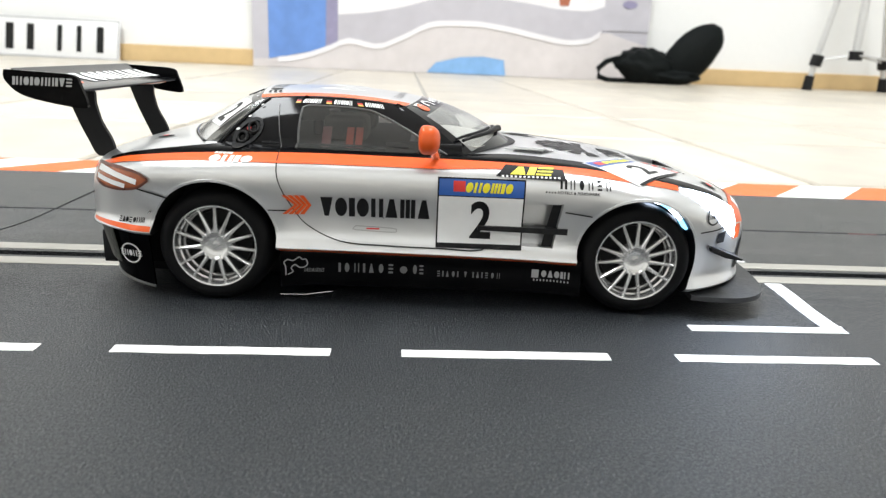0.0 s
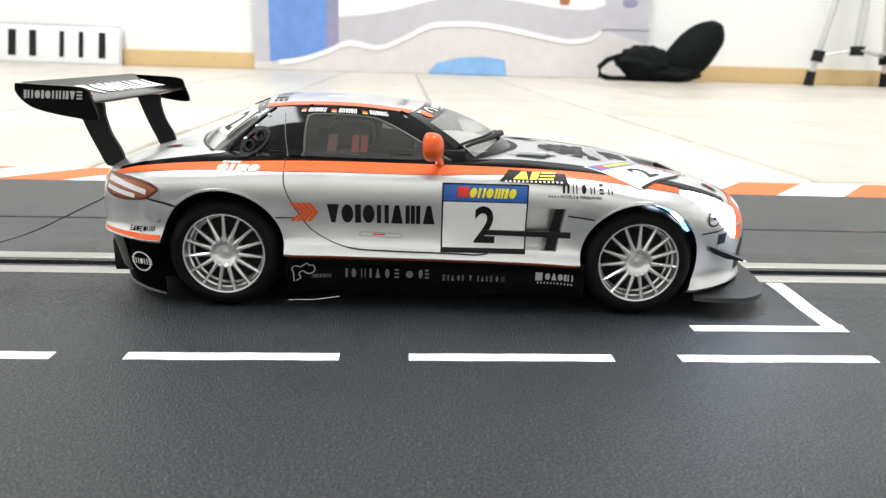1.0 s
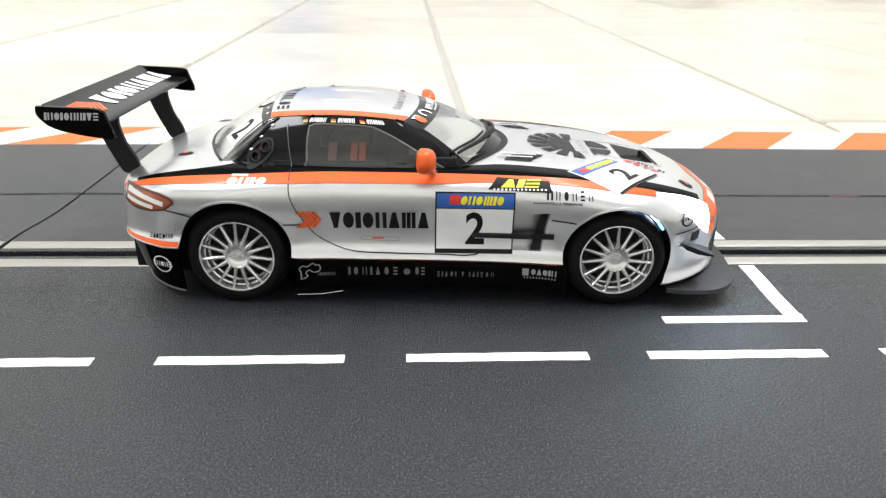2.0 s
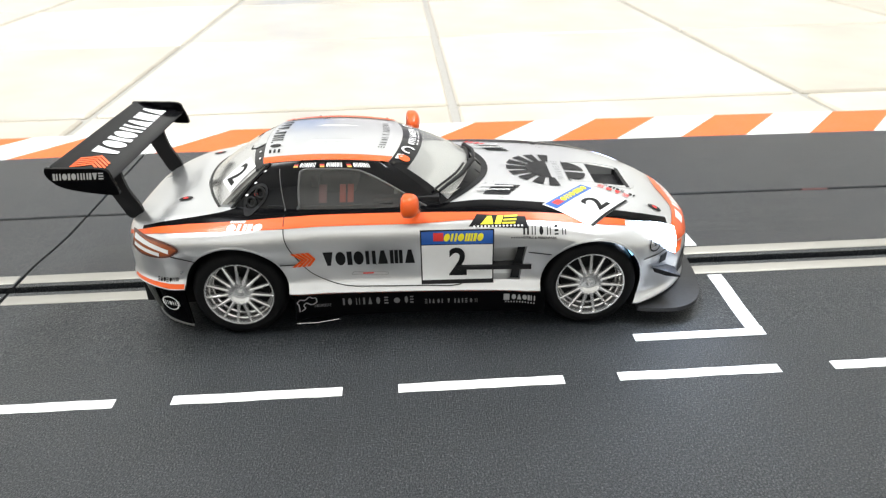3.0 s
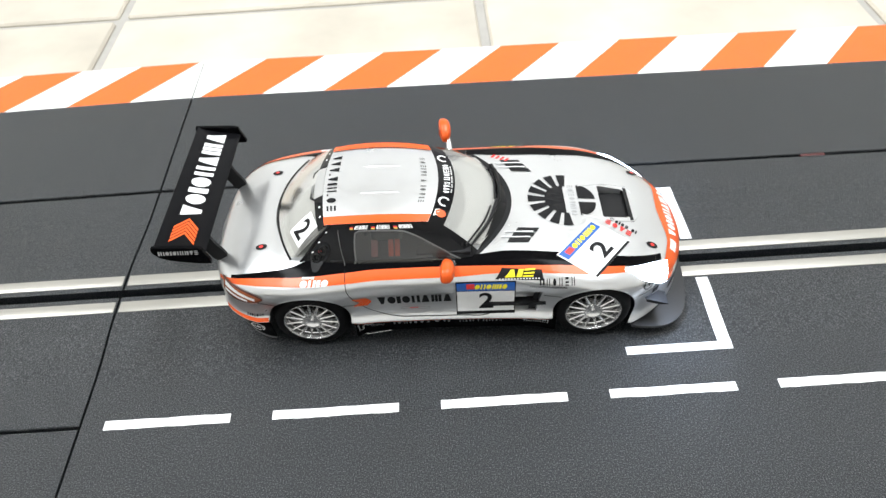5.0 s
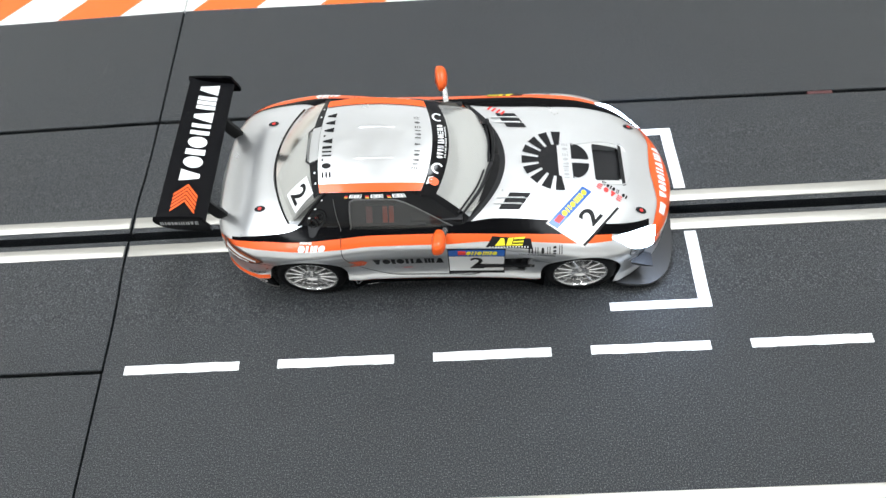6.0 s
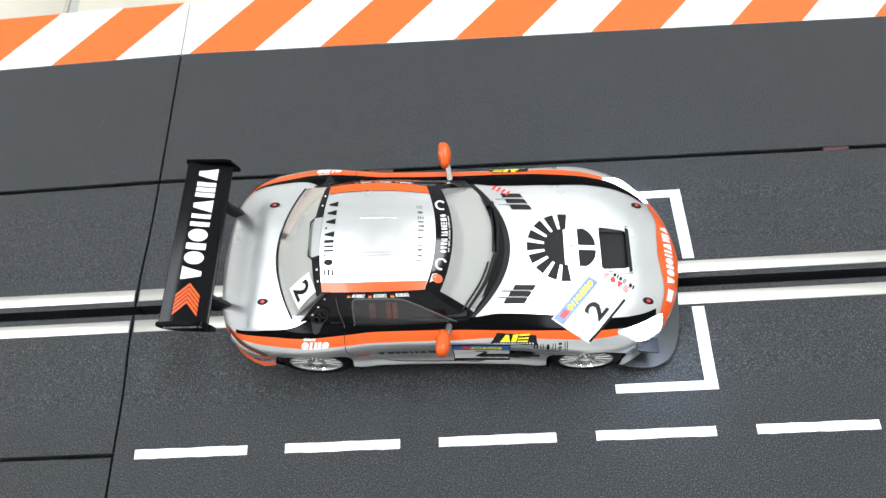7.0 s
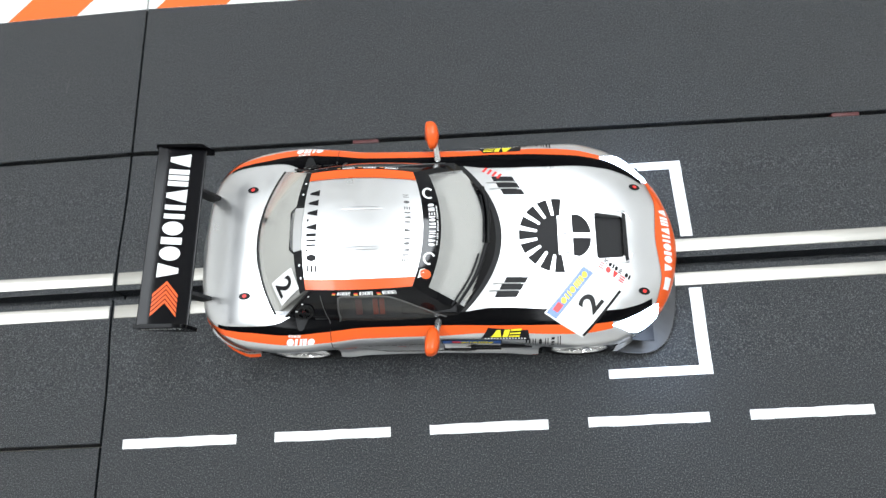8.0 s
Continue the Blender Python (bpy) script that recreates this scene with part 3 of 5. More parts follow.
def cut(ob, cutters):
    """Cuts closed solids out of a mesh for good."""
    for vf in cutters:
        c = mesh_part("cutter", vf, BLACK, smooth=False, outward=True)
        c.parent = ob.parent
        mod = ob.modifiers.new("cut", "BOOLEAN")
        mod.operation, mod.solver, mod.object = "DIFFERENCE", "EXACT", c
        bpy.context.view_layer.update()
        me = bpy.data.meshes.new_from_object(ob.evaluated_get(bpy.context.evaluated_depsgraph_get()))
        ob.modifiers.clear()
        old, ob.data = ob.data, me
        bpy.data.meshes.remove(old)
        bpy.data.objects.remove(c)
    return ob


def arch(x, side):
    r, z = ARCHES[1 if x > 0 else -1]
    pts = [(x + r * math.cos(a), z + r * math.sin(a)) for a in [2 * math.pi * k / 48 for k in range(48)]]
    return prism(pts, "y", side * 1.7, side * 3.6)


VENT = [(4.58, -0.64), (4.64, -0.68), (5.30, -0.62), (5.37, -0.55), (5.39, 0.55), (5.33, 0.62), (4.64, 0.70), (4.58, 0.66)]
body = mesh_part("body", SHELL, [SILVER, BLACK], car, "silver-painted racing car body", outward=True)
GILL = [(1.55, 2.16), (2.58, 2.23), (2.44, 1.34), (1.55, 1.36)]
cut(body, [arch(sx * WHEEL_X, sy) for sx in (-1, 1) for sy in (-1, 1)] + [prism(VENT, "z", 2.5, 3.4)] +
    [prism(GILL, "y", s * 2.62, s * 3.4) for s in (-1, 1)])
for p in body.data.polygons:
    c = p.center / U
    deep = any((c.x - sx * WHEEL_X)**2 + (c.z - ARCHES[sx][1])**2 < (ARCHES[sx][0] + 0.02)**2 for sx in (-1, 1)) and (abs(p.normal.y) < 0.3 or abs(c.y) < 2.2) and 1.69 < abs(c.y) < 3.05
    duct = 4.5 < c.x < 5.5 and abs(c.y) < 0.7 and c.z < 2.66 and c.z > 2.4
    p.material_index = 1 if deep or duct else 0
body.data.shade_smooth()
body.data.set_sharp_from_angle(angle=radians(38))


# -- cabin --
def mix(a, b, t):
    return a.lerp(b, t)


def roof_front(v):
    return Vector((-0.54 + 0.30 * (1 - v * v), 1.66 * v, 3.85 + 0.11 * (1 - v * v)))


def roof_rear(v):
    return Vector((-3.42 - 0.14 * (1 - v * v), 1.70 * v, 3.90 + 0.17 * (1 - v * v)))


def cowl(v):
    return Vector((0.72 + 1.02 * (1 - v * v), 2.30 * v, 2.96 + 0.14 * (1 - v * v)))


def rear_base(v):
    return Vector((-4.50 - 0.64 * (1 - v * v), 2.20 * v, 3.02 + 0.10 * (1 - v * v)))


def roof_at(s, v):
    return mix(roof_rear(v), roof_front(v), s) + Vector((0, 0.07 * v, 0.10)) * 4 * s * (1 - s)


def screen_at(t, v):
    lim = 0.83 + 0.13 * v * v  # the glass reaches lower at its corners
    t = t / 0.82 * lim if t < 0.82 else lim + (t - 0.82) / 0.18 * (1 - lim)
    return mix(roof_front(v), cowl(v), t) + Vector((0.5, 0, 0.85)) * 0.13 * 4 * t * (1 - t) * (1 - 0.6 * v * v)


def back_at(t, v):
    return mix(roof_rear(v), rear_base(v), t) + Vector((-0.5, 0, 0.85)) * 0.08 * 4 * t * (1 - t) * (1 - 0.5 * v * v)


def belt(s):
    return mix(rear_base(1), cowl(1), s) + Vector((-0.35, 0.16, 0.0)) * 4 * s * (1 - s)


def side_at(s, t, side):
    """The cabin's flank: s from its rear to its front, t from the belt to the roof."""
    left, right = 0.421 - 0.105 * t, 0.94  # the window's rear edge stands nearly upright
    s = s / 0.34 * left if s < 0.34 else left + (s - 0.34) / 0.60 * (right - left) if s < 0.94 else s
    p = ((1 - t) * belt(s) + t * roof_at(s, 1) + (1 - s) * back_at(1 - t, 1) + s * screen_at(1 - t, 1)
         - ((1 - s) * (1 - t) * rear_base(1) + s * (1 - t) * cowl(1) + (1 - s) * t * roof_rear(1) + s * t * roof_front(1)))
    p = p + Vector((0, 0.06 * 4 * t * (1 - t) * 4 * s * (1 - s), 0))
    return Vector((p.x, p.y * side, p.z))


def ranges(*cuts):
    """Grid lines through the given places, finer between them."""
    out = []
    for a, b in zip(cuts, cuts[1:]):
        n = max(1, round((b - a) / 0.05))
        out += [a + (b - a) * i / n for i in range(n)]
    return out + [cuts[-1]]


def patch(fn, us, vs_, keep):
    """Quads of fn over the lines us, vs_ for which keep(u, v) holds at their middles."""
    pts = [tuple(fn(u, v)) for u in us for v in vs_]
    n = len(vs_)
    fs = [(i * n + j, (i + 1) * n + j, (i + 1) * n + j + 1, i * n + j + 1) for i in range(len(us) - 1) for j in range(n - 1)
          if keep((us[i] + us[i + 1]) / 2, (vs_[j] + vs_[j + 1]) / 2)]
    used = sorted({i for f in fs for i in f})
    at = {k: i for i, k in enumerate(used)}
    return [pts[k] for k in used], [tuple(at[i] for i in f) for f in fs]


def glass_screen(t, v):
    return 0.22 < t < 0.82 and abs(v) < 0.91


def glass_back(t, v):
    return 0.16 < t < 0.95


def glass_corner(s, t):
    return s < 0.065 and 0.03 < t < 0.96


window_top = smooth_table((0.34, 0.78), (0.352, 0.825), (0.45, 0.83), (0.62, 0.83), (0.72, 0.81), (0.79, 0.71), (0.87, 0.46), (0.94, 0.13))


def side_over(s, v, side):
    """The flank above the side window."""
    t = window_top(s)
    return side_at(s, t + (1 - t) * v, side)


def side_glass(s, v, side):
    """The side window from its sill to its swept upper edge."""
    return side_at(s, 0.03 + (window_top(s) - 0.03) * v, side)


T_S, V_S = ranges(0, 0.22, 0.82, 1), ranges(-1, -0.91, 0.91, 1)
T_B, V_B = ranges(0, 0.16, 0.95, 1), ranges(-1, -0.90, 0.90, 1)
S_G, T_G = ranges(0, 0.065, 0.34, 0.94, 1), ranges(0, 0.03, 0.82, 0.96, 1)
S_W, V_W = [0.34 + 0.02 * k for k in range(31)], [k / 12 for k in range(13)]
R_S, R_V = ranges(0, 1), ranges(-1, -0.84, 0.84, 1)
mesh_part("windscreen_frame", patch(screen_at, T_S, V_S, lambda t, v: not glass_screen(t, v)), BLACK_GLOSS, car, "gloss black windscreen surround", thick=0.05)
windscreen = mesh_part("windscreen", patch(screen_at, T_S, V_S, glass_screen), PANE, car, "clear plastic windscreen")
mesh_part("rear_window_frame", patch(back_at, T_B, V_B, lambda t, v: not glass_back(t, v)), BLACK_GLOSS, car, "gloss black rear window surround", thick=0.05)
rear_window = mesh_part("rear_window", patch(back_at, T_B, V_B, glass_back), REAR_PANE, car, "clear plastic rear window")
roof = mesh_part("roof", patch(roof_at, R_S, R_V, lambda s, v: True), SILVER, car, thick=0.05)
for side in (-1, 1):
    flank = join(patch(lambda s, t: side_at(s, t, side), S_G, T_G, lambda s, t: not 0.34 < s < 0.94 and not glass_corner(s, t)),
                 patch(lambda s, t: side_at(s, t, side), S_W, [0.0, 0.015, 0.03], lambda s, t: True),
                 patch(lambda s, v: side_over(s, v, side), S_W, V_W, lambda s, v: True))
    mesh_part("cabin_side", flank, BLACK_GLOSS, car, "gloss black pillars and window surround", thick=0.05)
    w = mesh_part("side_window", patch(lambda s, v: side_glass(s, v, side), S_W, V_W, lambda s, v: True), SIDE_PANE, car, "clear side window")
    w.visible_shadow = False
    mesh_part("window_trim", tube([tuple(side_at(0.065, k / 12, side)) for k in range(13)], 0.04, 6), BLACK_GLOSS, car, "thin black rear window edge", sharp=80)
    w = mesh_part("rear_window_corner", patch(lambda s, t: side_at(s, t, side), S_G, T_G, glass_corner), CORNER_PANE, car, "clear corner of the wrapped rear window")
    w.visible_shadow = False
def loop(fn, u0, u1, v0, v1, n=12):
    """Points round a rectangle of a patch."""
    k = [i / n for i in range(n)]
    return ([fn(u0 + (u1 - u0) * i, v0) for i in k] + [fn(u1, v0 + (v1 - v0) * i) for i in k] + [fn(u1 - (u1 - u0) * i, v1) for i in k] +
            [fn(u0, v1 - (v1 - v0) * i) for i in k] + [fn(u0, v0)])


for side in (-1, 1):
    mesh_part("window_trim", tube([tuple(p) for p in loop(lambda s, v: side_glass(s, v, side), 0.34, 0.94, 0.0, 1.0, 20)], 0.022, 6), DARK_TRIM, car, "thin grey window edge", sharp=80)
mesh_part("window_trim", tube([tuple(back_at(0.95, -1 + k / 12)) for k in range(25)], 0.035, 6), BLACK_GLOSS, car, "thin black rear window edge", sharp=80)
windscreen.visible_shadow = rear_window.visible_shadow = False

CAB = join(patch(screen_at, T_S, V_S, lambda a, b: True), patch(back_at, T_B, V_B, lambda a, b: True), patch(roof_at, R_S, R_V, lambda a, b: True),
           patch(lambda s, t: side_at(s, t, 1), S_G, T_G, lambda a, b: True), patch(lambda s, t: side_at(s, t, -1), S_G, T_G, lambda a, b: True))
ALL_TREE = BVHTree.FromPolygons([Vector(v) for v in SHELL[0] + CAB[0]], SHELL[1] + [tuple(i + len(SHELL[0]) for i in f) for f in CAB[1]])


# -- print laid on the curved skin --
def on_side(side, lift=0.012, tree=ALL_TREE):
    def f(x, z):
        p, n, _, _ = tree.ray_cast(Vector((x, side * 6, z)), Vector((0, -side, 0)))
        if p is None:
            p, n = Vector((x, side * 2.5, z)), Vector((0, side, 0))
        n = n if n.y * side > 0 else -n
        return tuple(p + n * lift)
    return f


def on_top(lift=0.012, tree=ALL_TREE):
    def f(x, y):
        p, n, _, _ = tree.ray_cast(Vector((x, y, 8)), Vector((0, 0, -1)))
        if p is None:
            p, n = Vector((x, y, 2)), Vector((0, 0, 1))
        n = n if n.z > 0 else -n
        return tuple(p + n * lift)
    return f


def slanting(side, lean, z0=2.7, lift=0.012, tree=None):
    """Like on_top, but looking down from outside at a lean, for print that folds over a wing."""
    d = Vector((0, -side * lean, -1)).normalized()

    def f(x, y):
        p, n, _, _ = (tree or BODY_TREE).ray_cast(Vector((x, y, z0)) - d * 5, d)
        if p is None:
            p, n = Vector((x, y, z0)), -d
        n = n if n.dot(d) < 0 else -n
        return tuple(p + n * lift)
    return f


def on_front(lift=0.012, tree=ALL_TREE):
    def f(y, z):
        p, n, _, _ = tree.ray_cast(Vector((12, y, z)), Vector((-1, 0, 0)))
        if p is None:
            p, n = Vector((6, y, z)), Vector((1, 0, 0))
        n = n if n.x > 0 else -n
        return tuple(p + n * lift)
    return f


def quad_on(where, a, b, c, d, nu=6, nv=6):
    """A four-cornered print a b c d (2D), laid on the skin."""
    a, b, c, d = (Vector(p) for p in (a, b, c, d))
    return sheet(lambda u, v: where(*a.lerp(b, u).lerp(d.lerp(c, u), v)), nu, nv)


def band_on(where, x0, x1, low, high, nu=60, nv=5):
    return sheet(lambda u, v: where(x0 + (x1 - x0) * u, low(x0 + (x1 - x0) * u) * (1 - v) + high(x0 + (x1 - x0) * u) * v), nu, nv)


def frame_to(o, ux, uy):
    """A map from a print's own axes to the skin's 2D place."""
    o, ux, uy = Vector(o), Vector(ux), Vector(uy)
    return lambda p, q: o + ux * p + uy * q


def bars(where, m, letters, gap=0.24, slant=0.0, n=3):
    """A row of upright bars, one for each letter that cannot be given, in a strip 1 wide and 1 high."""
    out = []
    k = len(letters)
    for i, ch in enumerate(letters):
        if ch == " ":
            continue
        a, b = (i + gap / 2 + 0.1) / k, (i + 1 - gap / 2 - 0.1) / k
        out.append(quad_on(where, m(a, 0), m(b, 0), m(b + slant, 1), m(a + slant, 1), n, n))
    return join(*out)


WIDTHS = {" ": 0.55, ".": 0.4, "i": 0.5, "m": 1.25}


def marks(where, m, code, ink=0.74, slant=0.0, stroke=0.2):
    """A row of plain shapes in place of a printed name, in a strip 1 wide and 1 high: discs, wedges, single and double bars."""
    total = sum(WIDTHS.get(ch, 1.0) for ch in code)
    out, at = [], 0.0

    def quad(a, b, y0, y1, lean=0.0, top=None):
        c, d = top or (a, b)
        out.append(quad_on(where, m(a + slant * y0, y0), m(b + slant * y0, y0), m(d + slant * y1 + lean, y1), m(c + slant * y1 + lean, y1), 3, 3))
    for ch in code:
        w = WIDTHS.get(ch, 1.0)
        a, b = (at + w * (1 - ink) / 2) / total, (at + w * (1 + ink) / 2) / total
        k, c = stroke / total, (a + b) / 2
        at += w
        if ch == "o":
            out.append(sheet(lambda u, v: where(*m(c + (b - a) / 2 * v * math.cos(2 * math.pi * u) + slant * (0.5 + 0.5 * v * math.sin(2 * math.pi * u)), 0.5 + 0.5 * v * math.sin(2 * math.pi * u))), 18, 2))
        elif ch == "v":
            quad(c - k / 2, c + k / 2, 0, 1, 0, (a, b))
        elif ch == "a":
            quad(a, b, 0, 1, 0, (c - k / 2, c + k / 2))
        elif ch == "h":
            quad(a, a + k, 0, 1)
            quad(b - k, b, 0, 1)
        elif ch == "m":
            for x in (a, c - k / 2, b - k):
                quad(x, x + k, 0, 1)
        elif ch == "e":
            for y in (0.0, 0.4, 0.8):
                quad(a, b, y, y + 0.2)
        elif ch == ".":
            quad(a, b, 0, 0.16)
        elif ch != " ":
            quad(a, b, 0, 1)
    return join(*out)


def digit_mesh(text):
    cu = bpy.data.curves.new("digit", "FONT")
    cu.body, cu.resolution_u, cu.offset = text, 5, 0.022
    ob = bpy.data.objects.new("digit", cu)
    scene.collection.objects.link(ob)
    bpy.context.view_layer.update()
    me = bpy.data.meshes.new_from_object(ob.evaluated_get(bpy.context.evaluated_depsgraph_get()))
    bm = bmesh.new()
    bm.from_mesh(me)
    bmesh.ops.triangulate(bm, faces=bm.faces)
    bmesh.ops.subdivide_edges(bm, edges=[e for e in bm.edges if e.calc_length() > 0.15], cuts=2, use_grid_fill=True)
    bmesh.ops.triangulate(bm, faces=bm.faces)
    vs, fs = [tuple(v.co) for v in bm.verts], [tuple(v.index for v in f.verts) for f in bm.faces]
    bm.free()
    bpy.data.objects.remove(ob)
    lo = [min(v[i] for v in vs) for i in (0, 1)]
    hi = [max(v[i] for v in vs) for i in (0, 1)]
    return [((v[0] - lo[0]) / (hi[0] - lo[0]), (v[1] - lo[1]) / (hi[1] - lo[1])) for v in vs], fs


TWO = digit_mesh("2")
SMALL_PRINT = digit_mesh("HOTELS & FERIENPARK")


def digit_on(where, m, glyph=TWO):
    return [where(*m(p, q)) for p, q in glyph[0]], glyph[1]


def disc_on(where, o, r, n=28, ry=None, a0=0.0, a1=2 * math.pi):
    o = Vector(o)
    ry = ry or r
    return sheet(lambda u, v: where(*(o + Vector((math.cos(a0 + (a1 - a0) * u) * r * v, math.sin(a0 + (a1 - a0) * u) * ry * v)))), n, 3)


def line_on(where, pts, w):
    """A narrow ribbon through 2D points."""
    p = [Vector(q) for q in pts]
    fine = [p[0]]
    for a, b in zip(p, p[1:]):
        n = max(1, int((b - a).length / 0.2))
        fine += [a.lerp(b, (k + 1) / n) for k in range(n)]
    closed = (fine[0] - fine[-1]).length < 1e-6
    left, right = [], []
    for i, q in enumerate(fine):
        prev = fine[i - 1] if i else fine[-2] if closed else q
        nxt = fine[i + 1] if i + 1 < len(fine) else fine[1] if closed else q
        d = (nxt - prev).normalized()
        nrm = Vector((-d.y, d.x)) * w / 2
        left.append(where(*(q - nrm)))
        right.append(where(*(q + nrm)))
    k = len(fine)
    return left + right, [(i, i + 1, k + i + 1, k + i) for i in range(k - 1)]


def bend(*pts, n=8):
    """A smooth run of 2D points through the given ones."""
    p = [Vector(q) for q in pts]
    out = []
    for j in range(len(p) - 1):
        a, b, c, d = p[max(j - 1, 0)], p[j], p[j + 1], p[min(j + 2, len(p) - 1)]
        for i in range(n):
            f = i / n
            out.append(0.5 * (2 * b + (c - a) * f + (2 * a - 5 * b + 4 * c - d) * f * f + (3 * b - a - 3 * c + d) * f**3))
    return out + [p[-1]]


# stripes of the livery
def along_skin(side, x0, x1, low, high, lift=0.010, nu=100, nv=6):
    """A stripe that follows the body from x0 to x1 between two places of its outline."""
    def f(u, v):
        x = x0 + (x1 - x0) * u
        y, z = skin_2d(x, low(x) * (1 - v) + high(x) * v)
        p, n, _, _ = BODY_TREE.find_nearest(Vector((x, side * y, z)))
        n = n if n.y * side + n.z > 0 else -n
        return tuple(Vector((x, side * y, z)) + n * lift)
    return sheet(f, nu, nv)


orange_low = smooth_table((-6.4, 5.42), (-4.5, 5.34), (-2.5, 5.2), (0, 5.22), (1.3, 5.42), (3.2, 5.55), (4.9, 5.8))
orange_high = smooth_table((-6.4, 5.93), (1.5, 5.93), (3.2, 6.12), (4.9, 6.3), (6.2, 6.3))
for side in (-1, 1):
    mesh_part("shoulder_stripe", along_skin(side, -6.62, 4.9, orange_low, orange_high), ORANGE, car, "orange stripe along the shoulder")
    wide = smooth_table((-6.3, 6.25), (-5, 6.6), (-4.4, 6.95), (-3.8, 7.4), (-2, 7.4), (0.6, 7.05), (1.6, 7.28), (3, 7.32), (5, 7.2), (6.2, 6.85))
    mesh_part("black_stripe", along_skin(side, -6.2, 6.1, orange_high, wide), SILL_BLACK, car, "black stripe inside the orange one")
    lo = smooth_table((-2.9, 1.04), (3.05, 0.96))
    mesh_part("sill_stripe", band_on(on_side(side, 0.012, BODY_TREE), -2.86, 2.90, lambda x: lo(x) + 0.03, lambda x: lo(x) + 0.125, 40, 2), ORANGE, car, "thin orange line above the sill")
    mesh_part("bumper_stripe", band_on(on_side(side, 0.012, BODY_TREE), -6.6, -5.31, lambda x: bottom_z(x) + 0.09, lambda x: bottom_z(x) + 0.18 - 0.05 * max(0.0, -5.7 - x), 20, 2), ORANGE, car, "thin orange line above the rear skirt")
rt = on_top(0.008)
for side in (-1, 1):
    mesh_part("roof_stripe", sheet(lambda u, v: tuple(roof_at(u, side * (0.84 + 0.16 * v)) + Vector((0, side * 0.008, 0.022))), 24, 4), ORANGE, car, "orange stripe along the roof edge")
mesh_part("nose_band", band_on(on_front(0.012), -2.25, 2.25, lambda y: 1.62 + 0.045 * y * y, lambda y: 2.35 - 0.066 * y * y, 40, 8), ORANGE, car, "orange band across the nose")
cowl_in = lambda y: 0.66 + 1.06 * (1 - (y / 2.30)**2)
tp = on_top(0.010, BODY_TREE)
mesh_part("cowl_panel", sheet(lambda u, v: tp(cowl_in(-2.2 + 4.4 * u) - 0.05 + v * (0.24 - 0.1 * abs(2 * u - 1)**2), -2.2 + 4.4 * u), 40, 4), BLACK, car, "matt black scuttle panel below the windscreen")

# sills, skirts, splitter and floor
MOTTLED_GREY = material("mottled_grey_mesh", (0.045, 0.048, 0.04), 0.35, 0.0, 0.0, 0.9, 900, 0.6, 1200, 400)
for side in (-1, 1):
    def sill_at(u, v, side=side):
        x = -2.86 + 5.92 * u
        prof = ((0.0, 1.08), (0.02, 0.95), (0.02, 0.64), (0.03, 0.36), (-0.5, 0.32))
        k = v * 4
        j = min(int(k), 3)
        o, z = (prof[j][i] + (prof[j + 1][i] - prof[j][i]) * (k - j) for i in (0, 1))
        return (x, side * (half_w(x) - sill_in(x) - 0.07 + o), z)
    mesh_part("sill", sheet(sill_at, 40, 8), SILL_BLACK, car, "gloss black sill panel", sharp=25)
    def skirt_at(u, v, side=side):
        a = u * 1.45
        x = -5.38 - 1.2 * math.sin(a) * (0.85 + 0.15 * v)
        foot = 0.22 + 0.22 * math.sin(a)
        y = side * (2.72 - 1.0 * (1 - math.cos(a)) + 0.22 * v)
        return (x, y, foot + (bottom_z(x) + 0.06 - foot) * v)
    mesh_part("rear_skirt", sheet(skirt_at, 18, 8), SILL_BLACK, car, "gloss black rear bumper skirt", thick=0.06)
    def vent_at(u, v, side=side):
        x, y, z = skirt_at(0.44 + 0.5 * u, 0.30 + 0.66 * v)
        return (x - 0.03, y + side * 0.05, z)
    mesh_part("bumper_vent", sheet(vent_at, 12, 8), MOTTLED_GREY, car, "mottled grey outlet at the bumper corner", thick=0.02)
    mesh_part("skirt_edge", tube([skirt_at(k / 14, 0.0) for k in range(15)], 0.03, 8), DARK_TRIM, car, "grey edge of the skirt", sharp=80)
    mesh_part("wire", tube([(-2.93, side * 2.62, 0.10), (-2.43, side * 2.62, 0.11), (-1.9, side * 2.58, 0.18)], 0.010, 6), CHROME, car, "thin bright wire under the sill")
mesh_part("diffuser", box(-6.74, -5.0, -1.95, 1.95, 0.45, 1.17, 0.1), BLACK, car)
for y in (-1.8, -0.9, 0.9, 1.8):
    mesh_part("diffuser_fin", box(-6.75, -5.3, y - 0.04, y + 0.04, 0.42, 1.1, 0.02), BLACK, car)
mesh_part("floor_pan", box(-5.9, 6.2, -1.72, 1.72, 0.24, 1.0, 0.05), BLACK, car)
mesh_part("underbody", box(-2.9, 2.95, -2.42, 2.42, 0.24, 0.6, 0.05), BLACK, car, "flat black underside between the wheels")
SPL = [(5.32, -2.9), (5.7, -2.98), (6.33, -2.95), (6.8, -2.65), (7.08, -2.1), (7.25, -1.2), (7.31, 0), (7.25, 1.2), (7.08, 2.1), (6.8, 2.65), (6.3, 2.95), (5.7, 2.98), (5.32, 2.9)]
SPLITTER_GREY = material("matt_grey_plastic", (0.012, 0.012, 0.013), 0.5, 0, 0, 0.1, 900, 0.1, 2500)
mesh_part("splitter", prism(bend(*SPL, n=5), "z", 0.36, 0.46), SPLITTER_GREY, car, "flat black front splitter")
mesh_part("nose_base", prism(bend(*[(5.0 + (x - 5.0) * 0.6, y * 0.80) for x, y in SPL], n=4), "z", 0.42, 0.60), BLACK, car)

